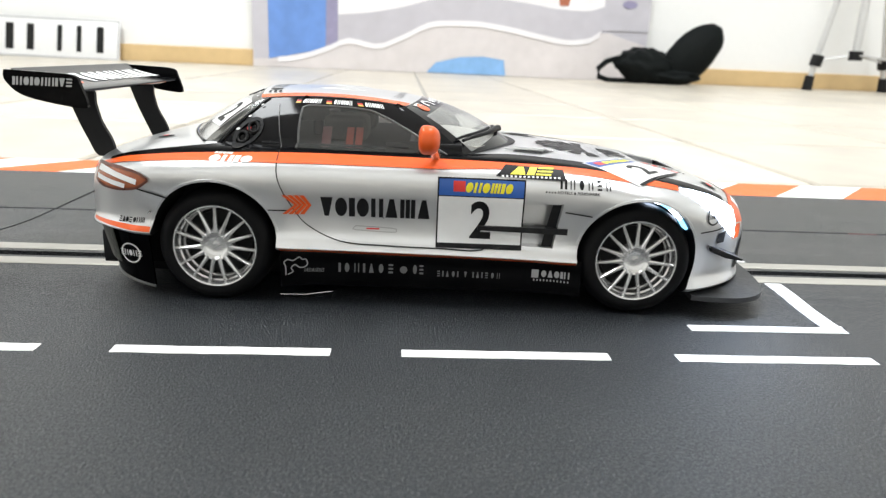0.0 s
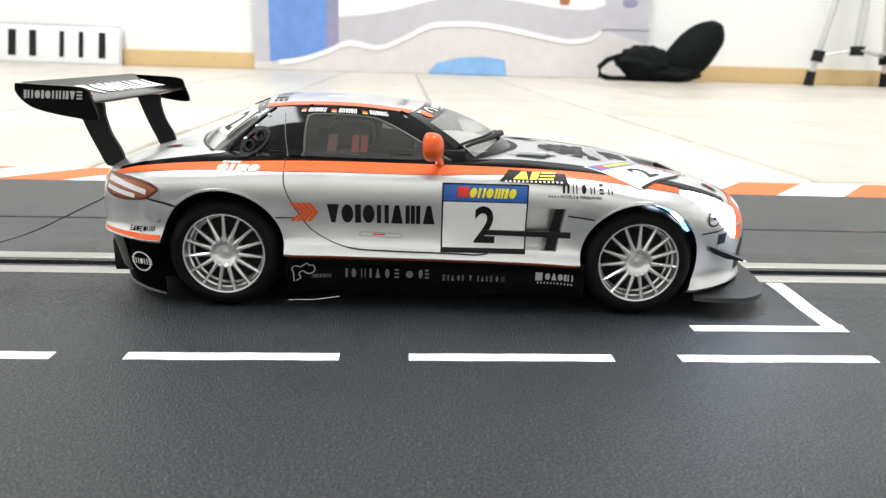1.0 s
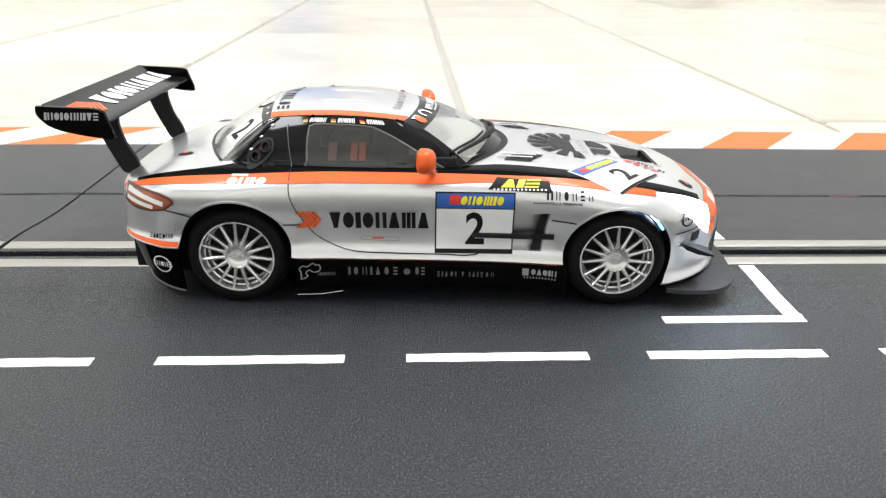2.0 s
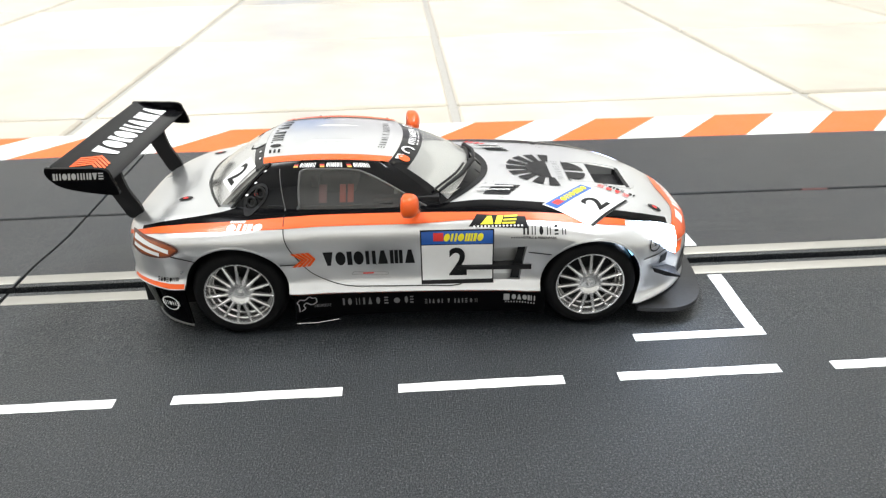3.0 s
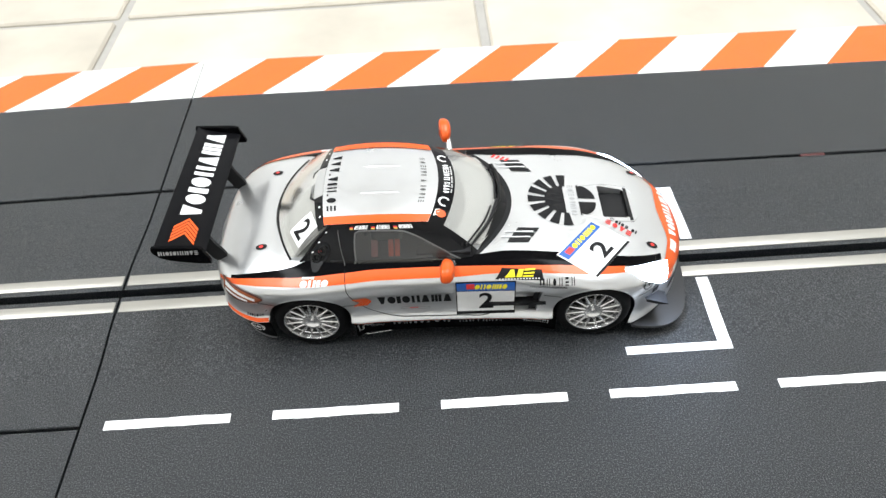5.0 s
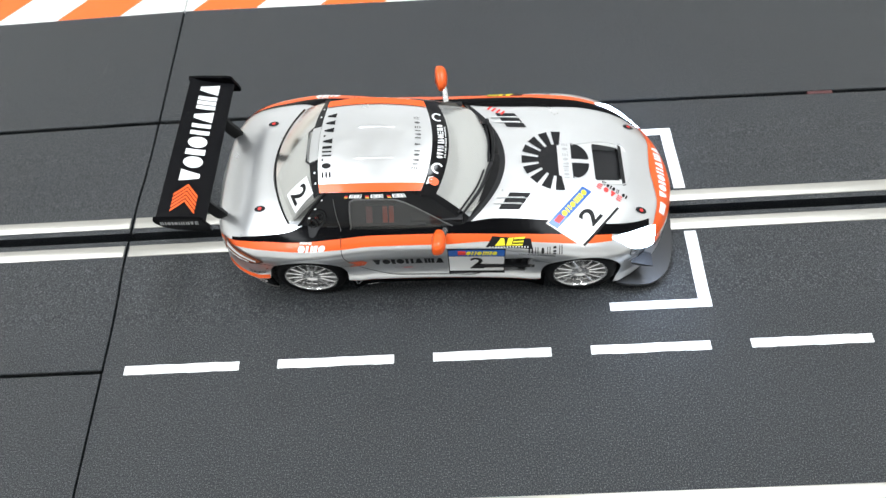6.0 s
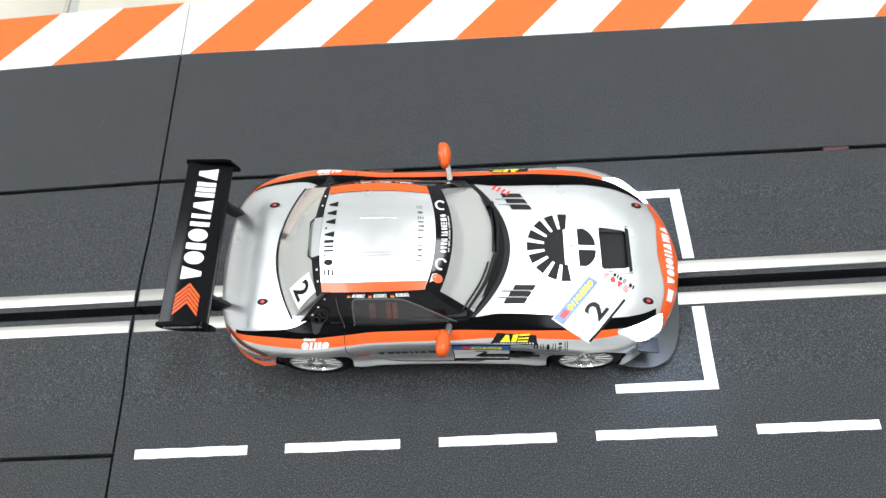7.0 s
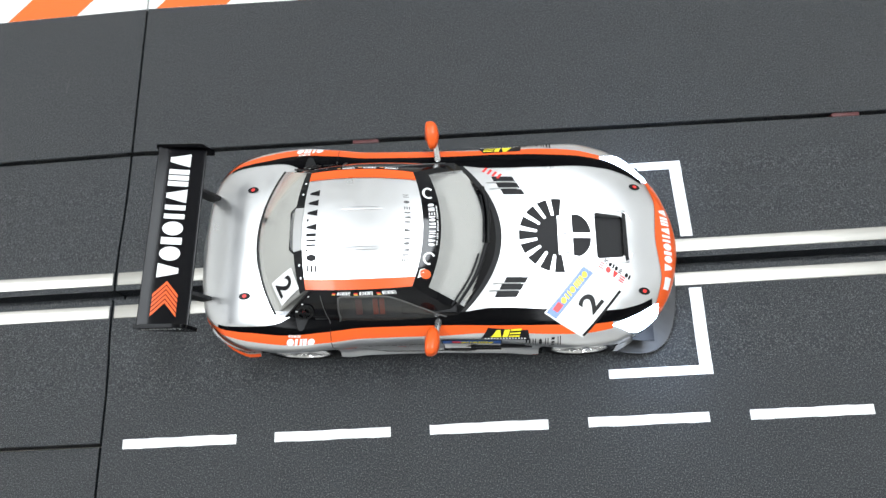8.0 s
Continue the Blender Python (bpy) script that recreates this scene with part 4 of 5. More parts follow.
# wheels
def spoke_mesh():
    """A tapered spoke with a raised ridge along its face."""
    rows = [(0.26, 0.044), (0.40, 0.037), (0.58, 0.031), (0.77, 0.026)]
    vs = [p for x, w in rows for p in ((x, -w, -0.05), (x, -w, 0.035), (x, -0.3 * w, 0.06), (x, 0.3 * w, 0.06), (x, w, 0.035), (x, w, -0.05))]
    return vs, [(a * 6 + j, a * 6 + 6 + j, a * 6 + 7 + j, a * 6 + 1 + j) for a in range(3) for j in range(5)]


def wheel_at(x, side):
    rim = mesh_part("wheel", lathe([(0.66, 0.75), (0.68, 0.36), (0.71, 0.34), (0.72, 0.18), (0.75, 0.16), (0.76, 0.03), (0.775, -0.010), (0.805, -0.016), (0.825, 0.01), (0.825, 0.8)], 56), RIM, car, "silver fifteen-spoke wheel")
    rim.matrix_basis = Matrix.Translation((x * U, side * 2.92 * U, HUB_Z * U)) @ (pose(0, 0, 0) if side < 0 else pose(0, 0, 0, 0, 0, 180))
    mesh_part("tyre", lathe([(0.79, 0.03), (0.822, -0.02), (0.90, -0.04), (0.98, -0.02), (1.05, 0.04), (1.10, 0.14), (1.12, 0.26), (1.12, 1.05), (1.06, 1.12), (0.8, 1.12)], 64), RUBBER, rim, "black rubber tyre")
    mesh_part("brake_disc", lathe([(0.0, 0.42), (0.45, 0.40), (0.62, 0.40), (0.62, 0.46), (0.72, 0.48)], 40), DARK_RIM, rim, "dark brake disc")
    mesh_part("hub_cap", lathe([(0.0, 0.03), (0.04, 0.03), (0.055, 0.06), (0.06, 0.10), (0.16, 0.11), (0.22, 0.08), (0.26, 0.035), (0.29, 0.03), (0.315, 0.07), (0.315, 0.3)], 40), RIM, rim)
    return rim


SPOKE = None
for x in (-WHEEL_X, WHEEL_X):
    for side in (-1, 1):
        w = wheel_at(x, side)
        for k in range(15):
            a = 2 * math.pi * (k + 0.25) / 15
            if SPOKE is None:
                s = mesh_part("spoke", moved(spoke_mesh(), pose(0, 0, 0, 90)), RIM, w, smooth=False)
                SPOKE = s.data
            else:
                s = new("spoke", SPOKE)
                s.parent = w
            s.matrix_basis = pose(0, 0.0008, 0) @ Matrix.Rotation(a, 4, "Y")

# rear wing
def wing_at(u, v):
    """u across, v round the aerofoil."""
    a = 2 * math.pi * v
    c = 0.66 * math.cos(a)
    th = 0.10 * math.sin(a) * (0.6 + 0.4 * math.cos(a))
    camber = -0.10 * (1 - (c / 0.66)**2)
    tilt = radians(16)
    x, z = c * math.cos(tilt) + (th + camber) * math.sin(tilt), -c * math.sin(tilt) + (th + camber) * math.cos(tilt)
    return (-7.15 + x, -2.66 + 5.18 * u, 4.15 + z)


wing = mesh_part("rear_wing", sheet(wing_at, 30, 28), WING_GREY, car, "gloss black rear wing")
WING_TREE = BVHTree.FromPolygons([Vector(v) for v in sheet(wing_at, 30, 28)[0]], sheet(wing_at, 30, 28)[1])
for side in (-1, 1):
    mesh_part("end_plate", prism(bend((-7.87, 4.31), (-7.87, 4.12), (-7.6, 3.87), (-7.05, 3.73), (-6.48, 3.66), (-6.40, 3.74), (-6.50, 4.06), (-6.62, 4.25), (-7.2, 4.29), (-7.87, 4.31), n=4)[:-1], "y", side * 2.57 - 0.07, side * 2.67 - 0.07), SILL_BLACK, wing, "black wing end plate")
    st = [(-7.40, 4.09), (-6.82, 3.94), (-6.76, 3.65), (-6.67, 3.3), (-6.49, 2.94), (-6.47, 2.68), (-6.78, 2.62), (-6.95, 2.92), (-7.14, 3.35), (-7.30, 3.8)]
    mesh_part("wing_stay", prism(bend(*st, st[0], n=4)[:-1], "y", side * 1.5 - 0.04, side * 1.6 - 0.04), BLACK, wing, "black wing support")

# mirrors
def mirror_shell(side, n=20):
    """A squarish shell, flat behind, domed ahead and narrower towards the door."""
    vs, fs = [], []
    for i in range(n + 1):
        a = math.pi * i / n
        for j in range(2 * n):
            b = math.pi * j / n
            x, y, z = (math.copysign(abs(c)**0.72, c) for c in (math.sin(a) * math.cos(b), math.sin(a) * math.sin(b), math.cos(a)))
            k = 1 - 0.22 * max(0.0, -y * side)
            vs.append(((0.26 if x > 0 else 0.13) * x * k, 0.41 * y, 0.265 * z * k + 0.02 * y * side))
    for i in range(n):
        for j in range(2 * n):
            fs.append((i * 2 * n + j, i * 2 * n + (j + 1) % (2 * n), (i + 1) * 2 * n + (j + 1) % (2 * n), (i + 1) * 2 * n + j))
    return vs, fs


for side in (-1, 1):
    mir = mesh_part("door_mirror", moved(mirror_shell(side), pose(-0.10, side * 3.06, 3.36, side * 10, 0, side * 6)), ORANGE, car, "orange door mirror", sharp=70)
    mesh_part("mirror_glass", lathe([(0.0, -0.012), (0.17, -0.012), (0.18, 0.0)], 24), CHROME, mir).matrix_basis = Matrix.Translation((-0.235 * U, side * 3.07 * U, 3.36 * U)) @ pose(0, 0, 0, 0, 0, 90)
    mesh_part("mirror_arm", tube([(0.04, side * 2.86, 3.22), (0.08, side * 2.62, 3.08), (0.10, side * 2.42, 2.92)], [0.085, 0.095, 0.11], 12), CHROME, mir, "grey mirror foot")

# lamps
DARK_AMBER = material("dark_brown_lamp_rim", (0.10, 0.025, 0.012), 0.3)
for side in (-1, 1):
    low = smooth_table((4.9, 5.98), (5.15, 5.7), (5.45, 5.2), (5.75, 4.8), (6.05, 4.3), (6.3, 3.95))
    mesh_part("headlamp", along_skin(side, 4.9, 6.3, low, smooth_table((4.9, 6.0), (5.2, 6.2), (5.7, 6.3), (6.25, 6.1)), 0.022, 24, 10), LED, car, "lit bluish-white headlamp")
    arch_line = [(sx * WHEEL_X + (ARCHES[sx][0] + 0.035) * math.cos(a), ARCHES[sx][1] + (ARCHES[sx][0] + 0.035) * math.sin(a)) for sx in (-1, 1) for a in [math.pi * (0.06 + 0.88 * k / 36) for k in range(37)]]
    for pts in (arch_line[:37], arch_line[37:]):
        mesh_part("arch_lip", tube([on_side(side, -0.015, BODY_TREE)(x, z) for x, z in pts], 0.022, 8), SILVER, car, "rounded wheel arch lip", sharp=80)
    # small glowing boxes stand in for headlamp light leaking into the arch
    for k, a in enumerate((75, 62, 48, 36)):
        px, pz = WHEEL_X + 1.17 * math.cos(radians(a)), HUB_Z + 0.03 + 1.17 * math.sin(radians(a))
        mesh_part("arch_light_leak", moved(box(-0.13, 0.13, -0.12, 0.12, -0.03, 0.03, 0.02), pose(px, side * 2.55, pz, 0, 90 - a, 0)), LEAK_BLUE if k % 2 else LED, car, "bluish light leaking into the wheel arch")
    sdl = on_side(side, 0.02, BODY_TREE)
    tl_top = smooth_table((-6.46, 2.60), (-6.0, 2.595), (-5.6, 2.555), (-5.38, 2.49), (-5.28, 2.42))
    tl_low = smooth_table((-6.46, 2.30), (-6.2, 2.21), (-5.9, 2.195), (-5.55, 2.235), (-5.38, 2.32), (-5.28, 2.40))
    xs = [-6.46 + 0.059 * k for k in range(21)]
    rim = [(x, tl_top(x)) for x in xs] + [(x, tl_low(x)) for x in reversed(xs)] + [(-6.46, 2.60)]
    tail = mesh_part("tail_lamp", band_on(sdl, -6.46, -5.28, tl_low, tl_top, 24, 6), AMBER, car, "red-brown tail lamp with two white strips")
    mesh_part("tail_lamp_rim", line_on(on_side(side, 0.03, BODY_TREE), rim, 0.045), DARK_AMBER, tail, "dark brown lamp rim")
    for run, w in (((-6.38, 2.53), (-6.05, 2.485), (-5.50, 2.355)), 0.10), (((-6.40, 2.38), (-6.1, 2.325), (-5.74, 2.262)), 0.085):
        mesh_part("tail_lamp_strip", line_on(on_side(side, 0.035, BODY_TREE), bend(*run, n=5), w), WHITE_INK, tail, "white strip in the tail lamp")

# panel gaps and small fittings
for side in (-1, 1):
    s1 = on_side(side, 0.014)
    door = bend((-2.90, 3.0), (-2.86, 2.5), (-2.62, 2.0), (-2.32, 1.62), (-1.7, 1.33), (-0.8, 1.27), (0.3, 1.25), (0.9, 1.24), (1.15, 1.35), (1.2, 1.9), (1.18, 2.6))
    mesh_part("door_gap", line_on(s1, door, 0.021), BLACK, car, "thin dark gap round the door")
    # the seam is drawn in grey to carry the highlight along it
    mesh_part("pillar_seam", line_on(on_side(side, 0.016), bend((-2.90, 3.03), (-2.97, 3.35), (-3.02, 3.68), (-3.03, 3.82), n=5), 0.016), DARK_TRIM, car, "thin seam up the black pillar, its highlight painted grey")
    mesh_part("bumper_gap", line_on(s1, [(-5.62, 2.26), (-5.2, 2.15), (-4.95, 2.08)], 0.03), BLACK, car)
    mesh_part("fender_crease", line_on(s1, [(-3.07, 1.91), (-2.66, 1.91)], 0.025), BLACK, car)
    mesh_part("fender_gap", line_on(s1, [(2.62, 2.08), (2.9, 2.05), (3.14, 2.02)], 0.028), BLACK, car)
    mesh_part("door_handle", join(line_on(s1, bend((-1.40, 1.64), (-0.70, 1.61), (-0.62, 1.57), (-0.70, 1.53), (-1.40, 1.56), (-1.44, 1.6), (-1.40, 1.64), n=3), 0.02)), GREY_INK, car)
    mesh_part("handle_arrow", quad_on(s1, (-1.2, 1.575), (-0.95, 1.575), (-0.95, 1.605), (-1.2, 1.605), 2, 2), RED_INK, car)
    # black quad painted in as the shade at the vent opening's end
    mesh_part("gill_shadow_panel", quad_on(on_side(side, 0.0, BODY_TREE), (2.22, 1.36), (2.42, 1.36), (2.55, 2.21), (2.38, 2.20), 3, 3), BLACK, car).location = (0, -side * 0.05 * U, 0)
    mesh_part("gill_bar", prism([(0.95, 1.66), (2.7, 1.62), (2.7, 1.74), (0.95, 1.74)], "y", side * 2.72, side * 2.96), BLACK, car, "dark bar across the side vent")
    sc1, sc2 = on_side(side, 0.03), on_side(side, 0.06)
    ct, stn = math.cos(radians(42)), math.sin(radians(42))
    oval = [(-3.58 + 0.32 * math.cos(a) * ct - 0.17 * math.sin(a) * stn, 3.27 + 0.32 * math.cos(a) * stn + 0.17 * math.sin(a) * ct) for a in [2 * math.pi * k / 28 for k in range(29)]]
    scoop = mesh_part("quarter_scoop", join(line_on(sc1, oval, 0.06)), BLACK, car, "black oval air scoop")
    for k in (-0.14, 0.14):
        ring = [(-3.58 + k * ct + 0.095 * math.cos(a), 3.27 + k * stn + 0.095 * math.sin(a)) for a in [2 * math.pi * q / 20 for q in range(21)]]
        mesh_part("scoop_ring", tube([sc1(*p) for p in ring], 0.03, 8), DARK_RIM, scoop)
    mesh_part("scoop_mark", disc_on(sc1, (-3.57, 3.34), 0.04, 10), RED_INK, scoop)
    for x, y, z0 in ((-5.38, 1.62, 0), (5.86, 1.58, 0)):
        tpin = on_top(0.016, BODY_TREE)
        pin = mesh_part("bonnet_pin", disc_on(tpin, (x, side * y), 0.17, 20, 0.10), BLACK, car, "black bonnet pin plate")
        mesh_part("pin_head", disc_on(on_top(0.03, BODY_TREE), (x, side * y), 0.06, 12, 0.05), RED_INK, pin)
    # louvres beside the bonnet emblem
    tl1 = on_top(0.014, BODY_TREE)
    for i in range(3):
        y0 = side * (1.24 + 0.20 * i)
        x0 = 2.32 - 0.13 * i
        mesh_part("louvre_slot", quad_on(tl1, (x0 - 0.32, y0), (x0 + 0.30, y0), (x0 + 0.20, y0 + side * 0.17), (x0 - 0.40, y0 + side * 0.17), 4, 3), BLACK, car, "dark bonnet louvre")
    for i in range(2):
        yy = side * (1.425 + 0.2 * i)
        a, b = on_top(0.035, BODY_TREE)(1.62 - 0.1 * i, yy), on_top(0.05, BODY_TREE)(2.42 - 0.1 * i, yy)
        mesh_part("louvre_blade", tube([a, b], 0.02, 8), SILVER, car, "bright louvre blade")
    # canard on the front corner
    mesh_part("canard", prism([(5.60, 1.46), (5.75, 1.41), (6.30, 1.21), (6.30, 1.17), (5.95, 1.22), (5.66, 1.33)], "y", side * 2.3, side * 2.76), BLACK, car, "small black canard")
    mesh_part("corner_vent", quad_on(on_side(side, 0.015, BODY_TREE), (5.80, 1.47), (6.0, 1.47), (6.02, 1.70), (5.80, 1.68), 4, 4), BLACK, car)
    mesh_part("front_bumper_gap", line_on(on_side(side, 0.015, BODY_TREE), [(5.33, 1.74), (5.75, 1.76), (6.12, 1.80)], 0.025), BLACK, car)
    mesh_part("nose_corner_patch", quad_on(on_side(side, 0.015, BODY_TREE), (6.28, 1.48), (6.5, 1.48), (6.55, 1.76), (6.36, 1.76), 4, 4), ORANGE, car, "small orange patch on the nose corner")

# wipers
tpw = on_top(0.09)
for run in (((1.55, -0.35), (1.25, -1.2), (0.72, -2.02)), ((1.50, 1.45), (1.62, 0.6), (1.60, -0.3))):
    pts = [tpw(x - 0.12, y) for x, y in bend(*run, n=5)]
    mesh_part("wiper", tube(pts, [0.075 - 0.004 * k for k in range(len(pts))], 8), BLACK, car, "black wiper arm", sharp=80)
    mesh_part("wiper_blade", tube([(p[0] - 0.14, p[1], p[2] + 0.02) for p in pts[2:]], 0.03, 6), BLACK, car)

# interior
mesh_part("dashboard", sheet(lambda u, v: ((-0.35 + (cowl_in(-1.9 + 3.8 * u) + 0.25) * v), -1.9 + 3.8 * u, 3.12 + 0.05 * math.sin(v * 3.0)), 20, 8), GREY_PLASTIC, car, "light grey dashboard shelf", thick=0.04)
mesh_part("rear_bulkhead", sheet(lambda u, v: tuple(back_at(0.03 + 0.95 * u, -0.985 + 1.97 * v) + Vector((0.05, 0, -0.10))), 12, 16), GREY_PLASTIC, car, "light grey panel under the rear window", thick=0.03)
shelf_lift = on_top(0.006, BODY_TREE)
mesh_part("parcel_shelf", sheet(lambda u, v: shelf_lift(-3.5 + (rear_base(-0.95 + 1.9 * u).x + 0.05 + 3.5) * v, 2.2 * (-0.95 + 1.9 * u)), 24, 10), GREY_PLASTIC, car, "light grey shelf under the rear window")
for side in (-1, 1):
    mesh_part("door_card", box(-0.9, 0.62, side * 2.10 - 0.14, side * 2.10 + 0.14, 2.9, 3.20, 0.03), BLACK, car)
mesh_part("cabin_floor", box(-3.3, -0.45, -2.34, 2.34, 3.08, 3.12, 0.01), BLACK, car)
for y in (-1.2, 1.2):
    s = 1 if y > 0 else -1
    seat = mesh_part("seat", box(-2.2, -1.3, y - 0.5, y + 0.5, 3.1, 3.62, 0.14, 3), BLACK, car, "black racing seat")
    for x0, x1, ink, word in ((-1.68, -1.54, STRAP, "orange"), (-1.50, -1.36, STRAP, "orange"), (-2.16, -1.98, FADED_STRAP, "faded red")):
        mesh_part("harness_strap", prism([(s * 2.30, 3.06), (s * 2.26, 3.06), (s * 1.86, 3.42), (s * 1.90, 3.42)], "x", x0, x1), ink, seat, word + " harness strap")
    mesh_part("headrest_pad", box(-2.42, -2.24, y - 0.3, y + s * 0.35 + 0.1, 3.2, 3.5, 0.05), BLACK, seat, "black headrest pad")

# door print
for side in (-1, 1):
    s1, s2, s3 = on_side(side, 0.016), on_side(side, 0.022), on_side(side, 0.028)
    d = 1 if side < 0 else -1  # reading direction along x

    def row(x0, x1, z0, z1):
        a, b = (x0, x1) if d > 0 else (x1, x0)
        return frame_to((a, z0), (b - a, 0), (0, z1 - z0))
    px0, px1, pz0, pz1 = 0.18, 1.80, 1.30, 2.66
    panel = mesh_part("door_number_panel", quad_on(s1, (px0 - 0.03, pz0 - 0.03), (px1 + 0.03, pz0 - 0.03), (px1 + 0.03, pz1), (px0 - 0.03, pz1), 16, 10), BLACK_INK, car, "black-edged start number panel")
    mesh_part("number_field", quad_on(s2, (px0, pz0 + 0.05), (px1, pz0 + 0.05), (px1, 2.30), (px0, 2.30), 16, 10), WHITE_INK, panel, "white number field")
    mesh_part("sponsor_band", quad_on(s2, (px0, 2.32), (px1, 2.32), (px1, pz1 - 0.03), (px0, pz1 - 0.03), 16, 4), BLUE_INK, panel, "blue band over the number")
    mesh_part("start_number", digit_on(s3, row(0.80, 1.21, 1.47, 2.23)), BLACK_INK, panel, "black start number 2")
    mesh_part("lettering", marks(s3, row(0.66, 1.58, 2.39, 2.58), "ohomio", 0.86, 0.04, 0.3), YELLOW_INK, panel, "row of yellow letter bars")
    mesh_part("emblem", quad_on(s3, (row(0.45, 0.68, 2.40, 2.60)(0, 0)), row(0.45, 0.68, 2.40, 2.60)(1, 0), row(0.45, 0.68, 2.40, 2.60)(1, 1), row(0.45, 0.68, 2.40, 2.60)(0, 1), 3, 3), RED_INK, panel)
    mesh_part("lettering", marks(s1, row(-2.10, 0.04, 1.82, 2.20), "voiohama", 0.84, 0.0, 0.3), BLACK_INK, car, "row of bold black marks on the door")
    m = row(-2.80, -2.16, 1.84, 2.22)
    for k in range(4):
        mesh_part("chevron", join(quad_on(s1, m(0.0 + 0.17 * k, 1), m(0.13 + 0.17 * k, 1), m(0.47 + 0.13 * k, 0.5), m(0.36 + 0.13 * k, 0.5), 3, 3),
                                  quad_on(s1, m(0.36 + 0.13 * k, 0.5), m(0.47 + 0.13 * k, 0.5), m(0.13 + 0.17 * k, 0), m(0.0 + 0.17 * k, 0), 3, 3)), ORANGE, car, "orange chevron strip")
    mesh_part("sponsor_plate", quad_on(s1, (1.25, 2.71), (2.60, 2.66), (2.55, 2.84), (1.45, 2.90), 10, 4), BLACK_INK, car, "black plate with yellow letter bars")
    mesh_part("lettering", marks(s2, row(1.50, 2.32, 2.745, 2.865), "aie", 0.9, 0.09, 0.3), YELLOW_INK, car)
    mesh_part("lettering", bars(s2, row(1.34, 2.50, 2.695, 2.725), "XXXXXXXXXXXXXX", 0.3), WHITE_INK, car)
    mesh_part("lettering", marks(s1, row(2.46, 3.48, 2.53, 2.70), "iihoheh", 0.52, 0.0, 0.13), BLACK_INK, car, "row of thin black marks")
    mesh_part("lettering", digit_on(s1, row(2.44, 3.24, 2.435, 2.49), SMALL_PRINT), BLACK_INK, car, "tiny black words on the wing")
    mesh_part("lettering", bars(s1, row(2.2, 2.42, 2.44, 2.475), "XXXX", 0.3, 0, 1), BLACK_INK, car)
    mesh_part("lettering", marks(s1, row(-4.18, -3.36, 2.80, 2.90), "ohio", 0.88, 0.05, 0.32), WHITE_INK, car, "white marks on the orange stripe")
    mesh_part("lettering", marks(s1, row(-4.10, -3.75, 2.915, 2.945), "ohohi", 0.8, 0.05, 0.3), WHITE_INK, car)
    mesh_part("emblem", line_on(s1, [(5.62 + 0.15 * math.cos(a), 2.03 + 0.15 * math.sin(a)) for a in [2 * math.pi * k / 20 for k in range(21)]], 0.03), BLACK_INK, car)
    mesh_part("lettering", marks(s2, row(5.44, 5.80, 1.99, 2.07), "ehohe", 0.76), BLACK_INK, car)
    mesh_part("lettering", marks(s1, row(-5.94, -5.42, 1.565, 1.67), "eaoeohm", 0.78, 0.04), BLACK_INK, car)
    sl = lambda x, z: (x, side * (half_w(x) - sill_in(x) - 0.07 + 0.035), z - 0.05)
    mesh_part("lettering", marks(sl, row(-1.78, -0.62, 0.69, 0.88), "iohiaoe", 0.48, 0.0, 0.1), SILL_INK, car, "row of thin grey marks on the sill")
    mesh_part("lettering", marks(sl, row(-0.30, -0.04, 0.69, 0.88), "oe", 0.6, 0.0, 0.14), SILL_INK, car)
    mesh_part("emblem", disc_on(sl, (-0.46 * 1.0, 0.77), 0.075, 14), SILL_INK, car)
    mesh_part("lettering", marks(sl, row(0.18, 1.50, 0.66, 0.78), "eiaoi v iaieoh", 0.46, 0.0, 0.1), SILL_INK, car)
    mesh_part("lettering", marks(sl, row(2.28, 2.85, 0.74, 0.88), "oaoih", 0.8, 0.0, 0.22), GREY_INK, car)
    mesh_part("emblem", quad_on(sl, (2.10, 0.72), (2.24, 0.72), (2.24, 0.89), (2.10, 0.89), 1, 1), GREY_INK, car)
    mesh_part("lettering", bars(sl, row(2.12, 2.85, 0.655, 0.695), "XXXXXXXXXXX", 0.4, 0, 1), GREY_INK, car)
    mesh_part("circuit_outline", line_on(sl, bend((-2.765, 0.64), (-2.77, 0.82), (-2.80, 0.90), (-2.73, 0.957), (-2.635, 0.924), (-2.52, 0.99), (-2.465, 0.94), (-2.39, 0.94),
                                                            (-2.365, 0.84), (-2.43, 0.78), (-2.52, 0.78), (-2.60, 0.84), (-2.67, 0.78), (-2.635, 0.70), (-2.73, 0.65), n=3), 0.022), GREY_INK, car)
    mesh_part("lettering", marks(sl, row(-2.44, -2.04, 0.68, 0.76), "hoihohihhe", 0.7, 0.03), SILL_INK, car)
    def sk(x, z, side=side):
        foot = 0.22 + 0.22 * min(1.0, max(0.0, (-5.38 - x) / 1.1))
        v = (z - foot) / (bottom_z(x) + 0.06 - foot)
        a = math.asin(min(1.0, max(0.0, (-5.38 - x) / (1.2 * (0.85 + 0.15 * v)))))
        return (x, side * (2.72 - 1.0 * (1 - math.cos(a)) + 0.22 * v + 0.055), z)
    mesh_part("emblem_ring", line_on(sk, [(-5.78 + 0.2 * math.cos(a), 0.92 + 0.2 * math.sin(a)) for a in [2 * math.pi * k / 24 for k in range(25)]], 0.03), WHITE_INK, car)
    mesh_part("lettering", marks(sk, row(-6.02, -5.54, 0.86, 0.99), "ehohe", 0.78), WHITE_INK, car)
    # crew names over the window, each behind a small flag
    cs = lambda p, q, side=side: tuple(side_at(p, q, side) + Vector((0, side * 0.012, 0.008)))
